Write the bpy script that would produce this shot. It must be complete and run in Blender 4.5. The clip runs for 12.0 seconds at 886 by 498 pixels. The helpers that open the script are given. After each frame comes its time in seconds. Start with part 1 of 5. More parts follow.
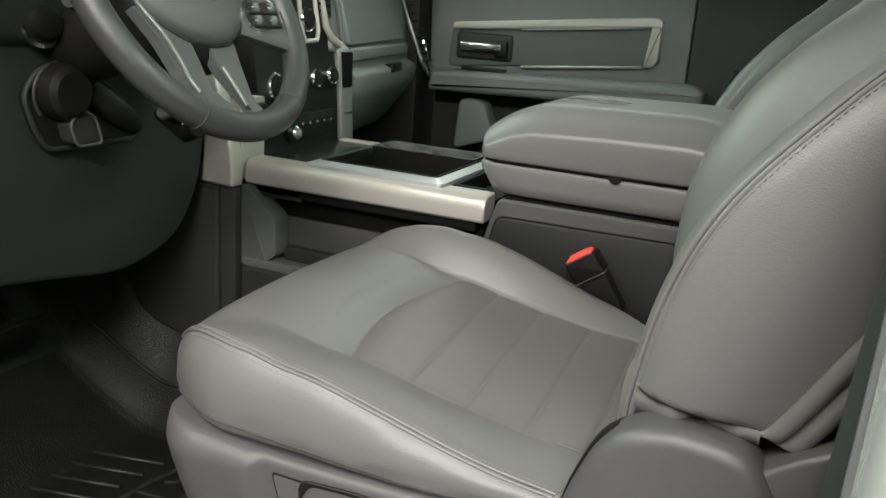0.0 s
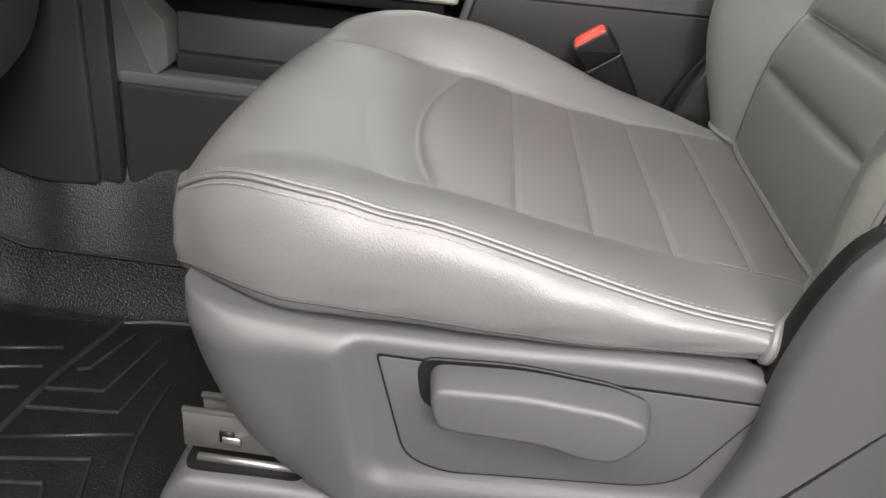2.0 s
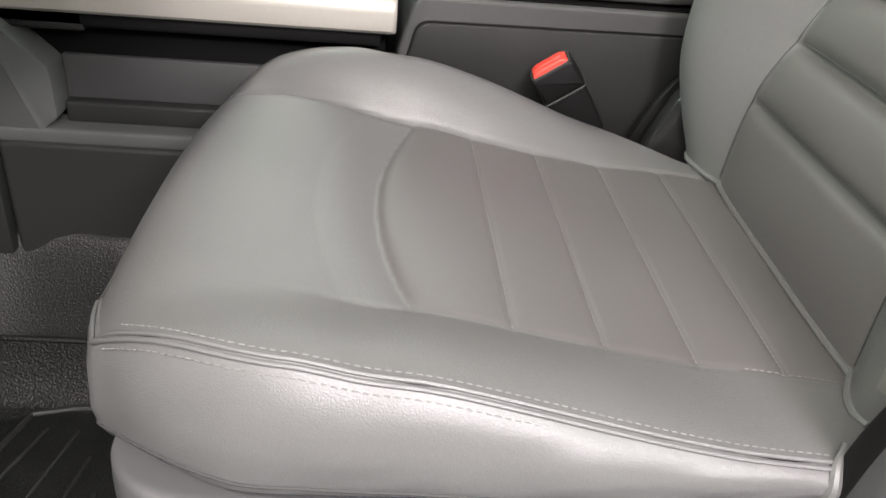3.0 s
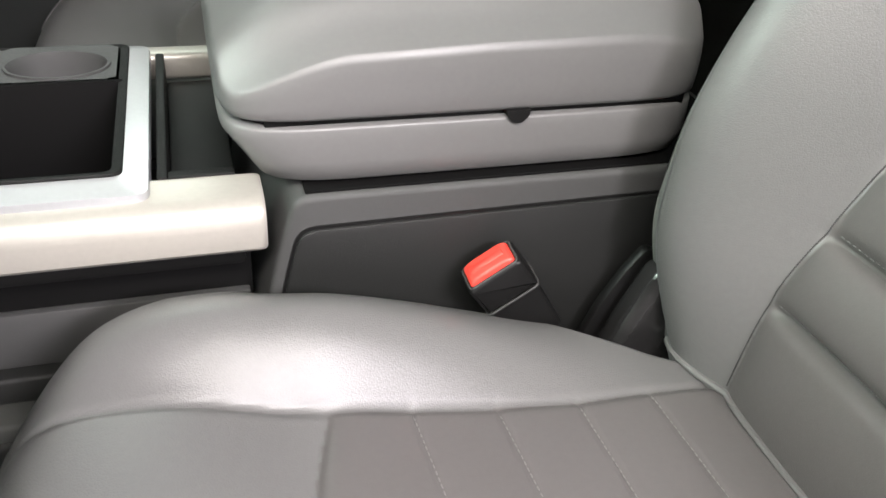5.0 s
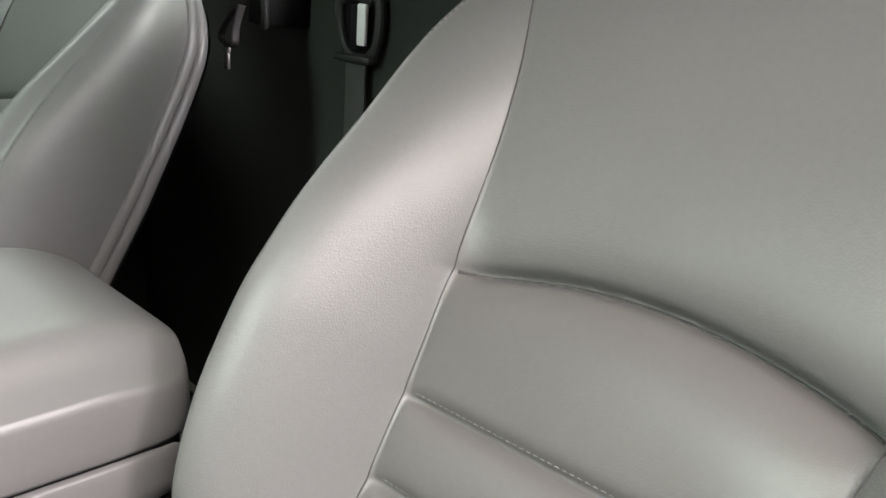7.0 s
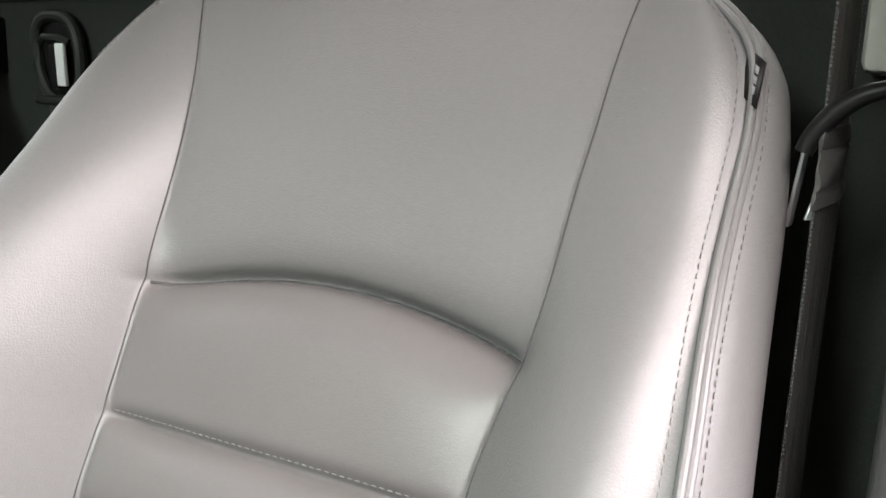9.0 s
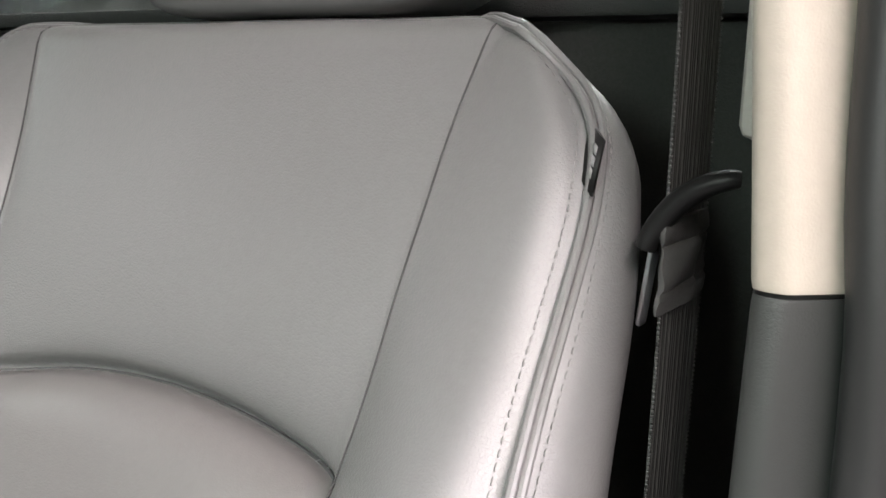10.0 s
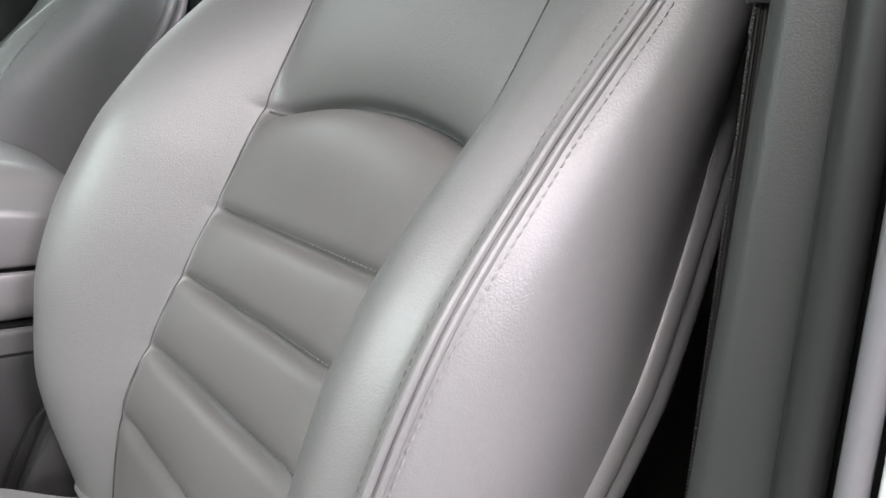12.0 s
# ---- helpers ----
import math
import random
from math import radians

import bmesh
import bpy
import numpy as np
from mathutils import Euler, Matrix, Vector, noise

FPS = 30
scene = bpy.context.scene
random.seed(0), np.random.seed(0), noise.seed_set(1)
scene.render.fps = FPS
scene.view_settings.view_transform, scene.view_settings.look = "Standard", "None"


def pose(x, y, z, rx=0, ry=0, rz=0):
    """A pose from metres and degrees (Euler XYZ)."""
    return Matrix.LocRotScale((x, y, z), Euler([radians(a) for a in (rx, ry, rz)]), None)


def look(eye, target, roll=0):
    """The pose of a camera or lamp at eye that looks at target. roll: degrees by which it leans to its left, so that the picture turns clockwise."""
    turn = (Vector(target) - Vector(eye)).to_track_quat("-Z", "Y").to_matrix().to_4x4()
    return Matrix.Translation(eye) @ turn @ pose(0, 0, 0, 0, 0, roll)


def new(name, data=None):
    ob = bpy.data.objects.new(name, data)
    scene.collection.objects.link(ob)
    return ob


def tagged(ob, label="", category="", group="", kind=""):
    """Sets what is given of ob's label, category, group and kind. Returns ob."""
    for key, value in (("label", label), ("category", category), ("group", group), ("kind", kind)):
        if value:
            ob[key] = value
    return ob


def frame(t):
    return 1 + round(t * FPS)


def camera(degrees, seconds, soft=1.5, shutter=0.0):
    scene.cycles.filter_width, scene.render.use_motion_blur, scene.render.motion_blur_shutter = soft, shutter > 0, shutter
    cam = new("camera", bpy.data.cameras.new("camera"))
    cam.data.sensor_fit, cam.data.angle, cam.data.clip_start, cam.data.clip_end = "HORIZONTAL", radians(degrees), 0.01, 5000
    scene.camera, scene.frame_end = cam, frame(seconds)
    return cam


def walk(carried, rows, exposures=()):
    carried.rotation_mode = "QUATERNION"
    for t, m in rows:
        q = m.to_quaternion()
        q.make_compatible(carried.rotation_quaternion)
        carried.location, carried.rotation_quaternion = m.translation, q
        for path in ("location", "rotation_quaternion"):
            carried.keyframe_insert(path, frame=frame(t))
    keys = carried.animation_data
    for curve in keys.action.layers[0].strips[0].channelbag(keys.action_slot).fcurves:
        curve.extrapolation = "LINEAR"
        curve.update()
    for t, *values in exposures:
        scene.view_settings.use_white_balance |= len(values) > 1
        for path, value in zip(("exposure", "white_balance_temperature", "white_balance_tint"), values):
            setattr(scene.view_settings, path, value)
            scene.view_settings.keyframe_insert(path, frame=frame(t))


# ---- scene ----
cam = camera(56.5, 12.0, soft=1.6)
PATH = [
    (0, (0.593, -0.885, 0.794), (-0.148, 0.886, 0.232), 4.2),
    (0.5, (0.482, -0.871, 0.735), (-0.088, 0.953, 0.146), 5.4),
    (1, (0.365, -0.818, 0.686), (-0.014, 0.991, -0.079), 5.9),
    (1.5, (0.303, -0.78, 0.685), (0.073, 1.006, -0.185), 6.2),
    (2, (0.234, -0.772, 0.703), (0.144, 0.981, -0.255), 5.8),
    (2.5, (0.191, -0.727, 0.732), (0.25, 1.005, -0.266), 5.9),
    (2.7, (0.182, -0.684, 0.737), (0.277, 1.04, -0.272), 5.5),
    (4.3, (0.12, -0.317, 0.795), (0.311, 1.308, -0.355), 4.9),
    (4.5, (0.104, -0.292, 0.795), (0.392, 1.336, -0.33), 5.5),
    (5, (0.125, -0.249, 0.832), (0.661, 1.332, -0.27), 4.4),
    (5.5, (0.176, -0.238, 0.873), (0.956, 1.266, -0.191), 3.8),
    (6, (0.194, -0.22, 0.905), (1.253, 1.18, -0.055), 5.1),
    (6.5, (0.232, -0.206, 0.962), (1.398, 1.113, 0.025), 4.2),
    (7, (0.241, -0.25, 0.93), (1.59, 1.096, 0.325), 3.9),
    (7.5, (0.264, -0.281, 0.944), (1.75, 0.961, 0.446), 3.2),
    (7.7, (0.268, -0.293, 0.94), (1.799, 0.904, 0.47), 2.9),
    (9.3, (0.261, -0.348, 0.894), (1.956, 0.612, 0.441), 0.8),
    (9.5, (0.281, -0.362, 0.906), (1.983, 0.59, 0.463), 0.9),
    (10, (0.366, -0.371, 0.929), (2.067, 0.583, 0.485), 0.5),
    (10.5, (0.43, -0.373, 0.931), (2.038, 0.722, 0.466), 0.1),
    (11, (0.434, -0.386, 0.914), (1.936, 0.845, 0.43), -0.2),
    (11.3, (0.403, -0.41, 0.87), (1.842, 0.906, 0.428), 1.7),
    (11.5, (0.39, -0.442, 0.847), (1.758, 0.947, 0.399), 1.8),
    (12, (0.359, -0.538, 0.791), (1.487, 1.048, 0.331), 3.1),
]
EXPOSURES = [(0, -0.78, 6750, -1), (0.5, -0.32, 6600, 3), (1.0, -0.15, 6600, 8), (1.5, -0.25, 6700, 7), (2.0, -0.30, 6700, 7), (2.7, -0.30, 6700, 7), (4.5, -0.05, 6600, 6), (5.5, 0.10, 6600, 10), (6.0, 0.15, 6600, 11), (7.0, 0.22, 6700, 12), (7.5, 0.40, 6700, 15), (9.5, 0.50, 6600, 16), (10.5, 0.5, 6550, 15), (11.5, 0.39, 6430, 14), (12, 0.15, 6350, 14)]
walk(cam, [(t, look(eye, target, roll)) for t, eye, target, roll in PATH], EXPOSURES)

# ---- light: a closed workshop with ceiling tubes, the cab stands in it ----
world = bpy.data.worlds.new("world")
scene.world = world
world.use_nodes = True
world.node_tree.nodes["Background"].inputs[0].default_value = (0.9, 1.0, 0.95, 1)
world.node_tree.nodes["Background"].inputs[1].default_value = 0.02


def area_lamp(name, eye, target, sx, sy, watts, color=(1, 1, 1)):
    d = bpy.data.lights.new(name, "AREA")
    d.shape, d.size, d.size_y, d.energy, d.color = "RECTANGLE", sx, sy, watts, color
    ob = new(name, d)
    ob.matrix_world = look(eye, target)
    return ob


area_lamp("ceiling_tube_light", (-0.6, -1.9, 2.85), (-0.3, -0.9, 0.0), 3.6, 0.5, 265, (1.0, 0.93, 0.91))
area_lamp("ceiling_tube_light", (1.5, -3.6, 2.85), (1.0, -2.4, 0.0), 2.0, 0.5, 480, (1.0, 0.92, 1.0))
area_lamp("ceiling_tube_light", (2.4, -2.2, 2.85), (1.6, -1.4, 0.0), 0.5, 2.6, 170, (0.95, 1.0, 0.96))
area_lamp("ceiling_tube_light", (-2.6, 0.3, 2.85), (-1.4, 0.3, 0.0), 0.6, 3.2, 340, (0.82, 1.0, 0.91))
area_lamp("ceiling_tube_light", (4.2, 0.4, 2.85), (-0.4, 0.5, 0.8), 3.0, 0.6, 190, (0.92, 1.0, 0.95))
area_lamp("ceiling_tube_light", (0.2, 3.1, 2.85), (0.2, 2.2, 0.0), 3.2, 2.0, 112, (0.88, 1.0, 0.95))


# ---- materials ----
def material(name, base, rough=0.5, metal=0.0, var=0.08, var_scale=6.0, bump=0.0, bump_scale=400.0, kind="noise",
             spec=0.5, fine=0.06, fine_scale=220.0, coat=0.0, depth=0.0006, wrinkle=0.0):
    m = bpy.data.materials.new(name)
    m.use_nodes = True
    nt = m.node_tree
    b = nt.nodes["Principled BSDF"]
    b.inputs["Metallic"].default_value = metal
    b.inputs["Specular IOR Level"].default_value = spec
    b.inputs["Coat Weight"].default_value = coat
    tc = nt.nodes.new("ShaderNodeTexCoord")
    n1 = nt.nodes.new("ShaderNodeTexNoise")
    n1.inputs["Scale"].default_value = var_scale
    n1.inputs["Detail"].default_value = 4
    n2 = nt.nodes.new("ShaderNodeTexNoise")
    n2.inputs["Scale"].default_value = fine_scale
    n2.inputs["Detail"].default_value = 3
    for n in (n1, n2):
        nt.links.new(tc.outputs["Object"], n.inputs["Vector"])
    mix = nt.nodes.new("ShaderNodeMath")
    mix.operation = "MULTIPLY_ADD"
    mix.inputs[1].default_value = var * 2
    nt.links.new(n1.outputs["Fac"], mix.inputs[0])
    mul = nt.nodes.new("ShaderNodeMath")
    mul.operation = "MULTIPLY_ADD"
    mul.inputs[1].default_value = fine * 2
    mul.inputs[2].default_value = 1.0 - var - fine
    nt.links.new(n2.outputs["Fac"], mul.inputs[0])
    nt.links.new(mul.outputs[0], mix.inputs[2])
    col = nt.nodes.new("ShaderNodeVectorMath")
    col.operation = "SCALE"
    col.inputs[0].default_value = base
    nt.links.new(mix.outputs[0], col.inputs["Scale"])
    nt.links.new(col.outputs[0], b.inputs["Base Color"])
    rr = nt.nodes.new("ShaderNodeMath")
    rr.operation = "MULTIPLY_ADD"
    rr.inputs[1].default_value = 0.16
    rr.inputs[2].default_value = rough - 0.08
    nt.links.new(n1.outputs["Fac"], rr.inputs[0])
    nt.links.new(rr.outputs[0], b.inputs["Roughness"])
    if bump:
        bp = nt.nodes.new("ShaderNodeBump")
        bp.inputs["Strength"].default_value = bump
        bp.inputs["Distance"].default_value = depth
        if kind == "noise":
            h = nt.nodes.new("ShaderNodeTexNoise")
            h.inputs["Scale"].default_value = bump_scale
            h.inputs["Detail"].default_value = 3
            nt.links.new(tc.outputs["Object"], h.inputs["Vector"])
            nt.links.new(h.outputs["Fac"], bp.inputs["Height"])
        elif kind == "leather":
            h = nt.nodes.new("ShaderNodeTexVoronoi")
            h.feature = "DISTANCE_TO_EDGE"
            h.inputs["Scale"].default_value = bump_scale
            warp = nt.nodes.new("ShaderNodeTexNoise")
            warp.inputs["Scale"].default_value = bump_scale * 0.6
            add = nt.nodes.new("ShaderNodeVectorMath")
            add.operation = "MULTIPLY_ADD"
            add.inputs[1].default_value = (0.003, 0.003, 0.003)
            nt.links.new(tc.outputs["Object"], warp.inputs["Vector"])
            nt.links.new(warp.outputs["Color"], add.inputs[0])
            nt.links.new(tc.outputs["Object"], add.inputs[2])
            nt.links.new(add.outputs[0], h.inputs["Vector"])
            ramp = nt.nodes.new("ShaderNodeMapRange")
            ramp.inputs["From Max"].default_value = 0.22
            nt.links.new(h.outputs["Distance"], ramp.inputs["Value"])
            height = ramp.outputs[0]
            if wrinkle:
                # fine creases that run lengthwise
                mp = nt.nodes.new("ShaderNodeMapping")
                mp.inputs["Scale"].default_value = (70, 90, 330)
                cr = nt.nodes.new("ShaderNodeTexNoise")
                cr.inputs["Scale"].default_value = 1.0
                cr.inputs["Detail"].default_value = 5
                cr.inputs["Distortion"].default_value = 0.6
                nt.links.new(tc.outputs["Object"], mp.inputs["Vector"])
                nt.links.new(mp.outputs[0], cr.inputs["Vector"])
                ma = nt.nodes.new("ShaderNodeMath")
                ma.operation = "MULTIPLY_ADD"
                ma.inputs[1].default_value = wrinkle
                nt.links.new(cr.outputs["Fac"], ma.inputs[0])
                nt.links.new(ramp.outputs[0], ma.inputs[2])
                height = ma.outputs[0]
            nt.links.new(height, bp.inputs["Height"])
        elif kind == "brushed":
            mp = nt.nodes.new("ShaderNodeMapping")
            mp.inputs["Scale"].default_value = (6, 400, 400)
            h = nt.nodes.new("ShaderNodeTexNoise")
            h.inputs["Scale"].default_value = 1.0
            nt.links.new(tc.outputs["Object"], mp.inputs["Vector"])
            nt.links.new(mp.outputs[0], h.inputs["Vector"])
            nt.links.new(h.outputs["Fac"], bp.inputs["Height"])
        elif kind == "weave":
            w1 = nt.nodes.new("ShaderNodeTexWave")
            w1.inputs["Scale"].default_value = bump_scale
            w1.bands_direction = "X"
            nt.links.new(tc.outputs["Object"], w1.inputs["Vector"])
            nt.links.new(w1.outputs["Fac"], bp.inputs["Height"])
            bp.inputs["Distance"].default_value = 0.0012
        nt.links.new(bp.outputs["Normal"], b.inputs["Normal"])
    return m


LEATHER = material("grey_leather", (0.124, 0.124, 0.122), 0.37, var=0.08, bump=0.155, bump_scale=450, kind="leather", spec=0.5, wrinkle=0.65)
INSERT = material("grey_leather_insert", (0.109, 0.104, 0.1015), 0.40, var=0.07, bump=0.09, bump_scale=520, kind="leather", wrinkle=0.6)
FLAPLEATHER = material("pale_leather_flap", (0.165, 0.163, 0.150), 0.42, var=0.06, bump=0.12, bump_scale=430, kind="leather", wrinkle=0.4)
SKIRT = material("grey_plastic", (0.064, 0.064, 0.0665), 0.42, var=0.07, bump=0.15, bump_scale=700, kind="leather")
LID = material("grey_vinyl", (0.118, 0.118, 0.116), 0.40, var=0.06, bump=0.08, bump_scale=700, kind="leather")
LOWER = material("charcoal_plastic", (0.0070, 0.0074, 0.0070), 0.5, var=0.1, bump=0.3, bump_scale=700, kind="leather", spec=0.15)
# near-black for bin liners, and for shade painted into the cubby and gap
BINSHADE = material("black_liner_and_shade", (0.0045, 0.0045, 0.0045), 0.8, var=0.1, spec=0.06)
STACKGREY = material("dark_grey_plastic", (0.019, 0.0198, 0.0188), 0.48, var=0.08, bump=0.2, bump_scale=700, kind="leather", spec=0.3)
MIDGREY = material("mid_grey_plastic", (0.050, 0.051, 0.050), 0.48, var=0.06, bump=0.3, bump_scale=700, kind="leather", spec=0.3)
DARK = material("dark_green_grey_plastic", (0.0150, 0.0168, 0.0155), 0.55, var=0.08, bump=0.3, bump_scale=500, kind="leather", spec=0.3)
BLACK = material("black_plastic", (0.0055, 0.0055, 0.0055), 0.45, var=0.1, spec=0.25)
GLOSS = material("gloss_black_plastic", (0.015, 0.015, 0.015), 0.25, var=0.1)
SILVER = material("satin_silver_trim", (0.40, 0.383, 0.343), 0.42, metal=0.4, var=0.04, bump=0.15, kind="brushed")
CHROME = material("chrome", (0.75, 0.75, 0.74), 0.14, metal=1.0, var=0.04)
TRACKSTEEL = material("dull_zinc_steel", (0.30, 0.30, 0.29), 0.45, metal=0.9, var=0.2, var_scale=40)
STEEL = material("zinc_steel", (0.50, 0.50, 0.49), 0.36, metal=1.0, var=0.12)
DOORGREY = material("grey_door_panel", (0.112, 0.125, 0.117), 0.5, var=0.06, bump=0.3, bump_scale=500, kind="leather")
RUBBER = material("black_rubber_mat", (0.0078, 0.0085, 0.0076), 0.42, var=0.5, var_scale=22, bump=1.0, bump_scale=330, depth=0.0022, fine=0.2, fine_scale=500, spec=0.3)
VINYLFLOOR = material("grey_floor_vinyl", (0.021, 0.0216, 0.0204), 0.45, var=0.3, var_scale=12, bump=0.9, bump_scale=380, kind="noise", depth=0.0022)
REARCARPET = material("black_cab_carpet", (0.028, 0.0297, 0.0273), 0.9, var=0.2, bump=0.8, bump_scale=700, spec=0.15, fine=0.25, fine_scale=500)
PILLAR = material("grey_pillar_trim", (0.0275, 0.0297, 0.0280), 0.47, var=0.08, bump=0.13, bump_scale=600, kind="leather")
BEIGE = material("beige_pillar_trim", (0.385, 0.347, 0.293), 0.5, var=0.03, bump=0.3, bump_scale=900)
WEB = material("black_webbing", (0.046, 0.047, 0.044), 0.7, var=0.1, bump=0.4, bump_scale=140, kind="weave", spec=0.25)
RED = material("red_buckle_button", (0.75, 0.055, 0.04), 0.4, var=0.06)
PAINT = material("white_body_paint", (0.8, 0.8, 0.8), 0.2, var=0.02, coat=0.6)
THREAD = material("light_grey_thread", (0.185, 0.181, 0.177), 0.7, var=0.1)
SEAMTHREAD = material("grey_seam_thread", (0.15, 0.148, 0.145), 0.7, var=0.1)
# dark seam thread, also used as painted shade in the backrest creases
THREADSHADE = material("dark_thread_and_crease_shade", (0.040, 0.040, 0.040), 0.8, var=0.1)
HEADLINER = material("light_headliner", (0.5, 0.48, 0.44), 0.9, var=0.05)
CONCRETE = material("grey_concrete", (0.2, 0.2, 0.195), 0.6, var=0.15, var_scale=2)
SHOPWALL = material("grey_shop_wall", (0.22, 0.22, 0.215), 0.8, var=0.05, var_scale=1)
WHITE = material("white_label", (0.75, 0.75, 0.75), 0.5, var=0.03)
GLYPH = material("pale_print", (0.22, 0.22, 0.22), 0.5, var=0.03)


def glass_material(name):
    m = bpy.data.materials.new(name)
    m.use_nodes = True
    b = m.node_tree.nodes["Principled BSDF"]
    b.inputs["Transmission Weight"].default_value = 1.0
    b.inputs["Roughness"].default_value = 0.0
    b.inputs["IOR"].default_value = 1.1
    b.inputs["Base Color"].default_value = (0.85, 0.9, 0.87, 1)
    return m


GLASS = glass_material("window_glass")


# ---- mesh helpers ----
def mesh_of(name, verts, faces, mat, smooth=True):
    me = bpy.data.meshes.new(name)
    me.from_pydata([tuple(v) for v in verts], [], faces)
    me.materials.append(mat)
    me.polygons.foreach_set("use_smooth", [smooth] * len(me.polygons))
    me.update()
    return me


def hang(name, me, parent=None, label="", m=None):
    ob = new(name, me)
    ob.parent = parent
    if m is not None:
        ob.matrix_local = m
    if label:
        ob["label"] = label
    return ob


def part(name, bm, mat, parent=None, label="", smooth=True, angle=35):
    """Links a bmesh as one mesh object under a thing or under a part."""
    me = bpy.data.meshes.new(name)
    bmesh.ops.recalc_face_normals(bm, faces=bm.faces)
    if smooth:
        for e in bm.edges:
            if len(e.link_faces) == 2 and e.calc_face_angle(0) > radians(angle):
                e.smooth = False
    bm.to_mesh(me)
    bm.free()
    me.materials.append(mat)
    me.polygons.foreach_set("use_smooth", [smooth] * len(me.polygons))
    return hang(name, me, parent, label)


def thing(name, label, category, group="", kind=""):
    return tagged(new(name), label, category, group, kind)


def box(x0, x1, y0, y1, z0, z1, bevel=0.003, seg=2, bm=None):
    own = bmesh.new()
    bmesh.ops.create_cube(own, size=1.0)
    for v in own.verts:
        v.co = Vector(((x0 + x1) / 2 + v.co.x * (x1 - x0), (y0 + y1) / 2 + v.co.y * (y1 - y0), (z0 + z1) / 2 + v.co.z * (z1 - z0)))
    if bevel:
        bmesh.ops.bevel(own, geom=own.edges[:], offset=bevel, segments=seg, affect="EDGES", profile=0.5)
    if bm is None:
        return own
    tmp = bpy.data.meshes.new("tmp")
    own.to_mesh(tmp)
    own.free()
    bm.from_mesh(tmp)
    bpy.data.meshes.remove(tmp)
    return bm


def fillet(pts, r, n=4):
    """Rounds the corners of a closed outline of 2D points."""
    out = []
    k = len(pts)
    for i in range(k):
        a, b, c = Vector(pts[i - 1]), Vector(pts[i]), Vector(pts[(i + 1) % k])
        ra = r[i] if isinstance(r, (list, tuple)) else r
        d = min(ra, (a - b).length * 0.45, (c - b).length * 0.45)
        p, q = b + (a - b).normalized() * d, b + (c - b).normalized() * d
        for j in range(n + 1):
            t = j / n
            out.append(p * (1 - t) ** 2 + b * 2 * t * (1 - t) + q * t ** 2)
    return out


def prism(outline, axis, a, b, bevel=0.003, seg=2, taper=None):
    """A 2D outline drawn out along an axis from a to b. The outline lies in (y,z), (x,z) or (x,y)."""
    bm = bmesh.new()
    put = {"x": lambda p, d: (d, p[0], p[1]), "y": lambda p, d: (p[0], d, p[1]), "z": lambda p, d: (p[0], p[1], d)}[axis]
    lo = [bm.verts.new(put(p, a)) for p in outline]
    hi = [bm.verts.new(put(p, b)) for p in (taper or outline)]
    n = len(outline)
    f0, f1 = bm.faces.new(lo), bm.faces.new(hi)
    for i in range(n):
        bm.faces.new((lo[i], lo[(i + 1) % n], hi[(i + 1) % n], hi[i]))
    bmesh.ops.recalc_face_normals(bm, faces=bm.faces)
    if bevel:
        rim = [e for e in bm.edges if f0 in e.link_faces or f1 in e.link_faces]
        bmesh.ops.bevel(bm, geom=rim, offset=bevel, segments=seg, affect="EDGES", profile=0.5)
    return bm


def spline(pts, n):
    """Catmull-Rom through points, n samples a span."""
    P = [Vector(p) for p in pts]
    out = []
    for i in range(len(P) - 1):
        a, b, c, d = P[max(i - 1, 0)], P[i], P[i + 1], P[min(i + 2, len(P) - 1)]
        for j in range(n):
            t = j / n
            out.append(0.5 * ((2 * b) + (c - a) * t + (2 * a - 5 * b + 4 * c - d) * t * t + (3 * b - a - 3 * c + d) * t ** 3))
    out.append(P[-1])
    return out


def tube(path, radius, seg=10, closed=False, caps=True, bm=None, flat=1.0):
    bm = bm or bmesh.new()
    P = [Vector(p) for p in path]
    rings = []
    up = Vector((0.13, 0.21, 0.97))
    for i, p in enumerate(P):
        d = (P[(i + 1) % len(P)] - P[i - 1]) if closed else (P[min(i + 1, len(P) - 1)] - P[max(i - 1, 0)])
        d.normalize()
        s = d.cross(up)
        if s.length < 1e-4:
            s = d.cross(Vector((1, 0, 0)))
        s.normalize()
        w = s.cross(d).normalized()
        up = w
        r = radius(i / max(1, len(P) - 1)) if callable(radius) else radius
        rings.append([bm.verts.new(p + (s * math.cos(2 * math.pi * k / seg) + w * math.sin(2 * math.pi * k / seg) * flat) * r) for k in range(seg)])
    m = len(rings)
    for i in range(m if closed else m - 1):
        a, b = rings[i], rings[(i + 1) % m]
        for k in range(seg):
            bm.faces.new((a[k], a[(k + 1) % seg], b[(k + 1) % seg], b[k]))
    if caps and not closed:
        bm.faces.new(rings[0][::-1])
        bm.faces.new(rings[-1])
    return bm


def lathe(profile, seg=24, m=Matrix()):
    """Turns (radius, height) pairs round z."""
    bm = bmesh.new()
    rings = [[bm.verts.new(m @ Vector((r * math.cos(2 * math.pi * k / seg), r * math.sin(2 * math.pi * k / seg), h))) for k in range(seg)] for r, h in profile]
    for a, b in zip(rings, rings[1:]):
        for k in range(seg):
            bm.faces.new((a[k], a[(k + 1) % seg], b[(k + 1) % seg], b[k]))
    bm.faces.new(rings[0][::-1])
    bm.faces.new(rings[-1])
    return bm


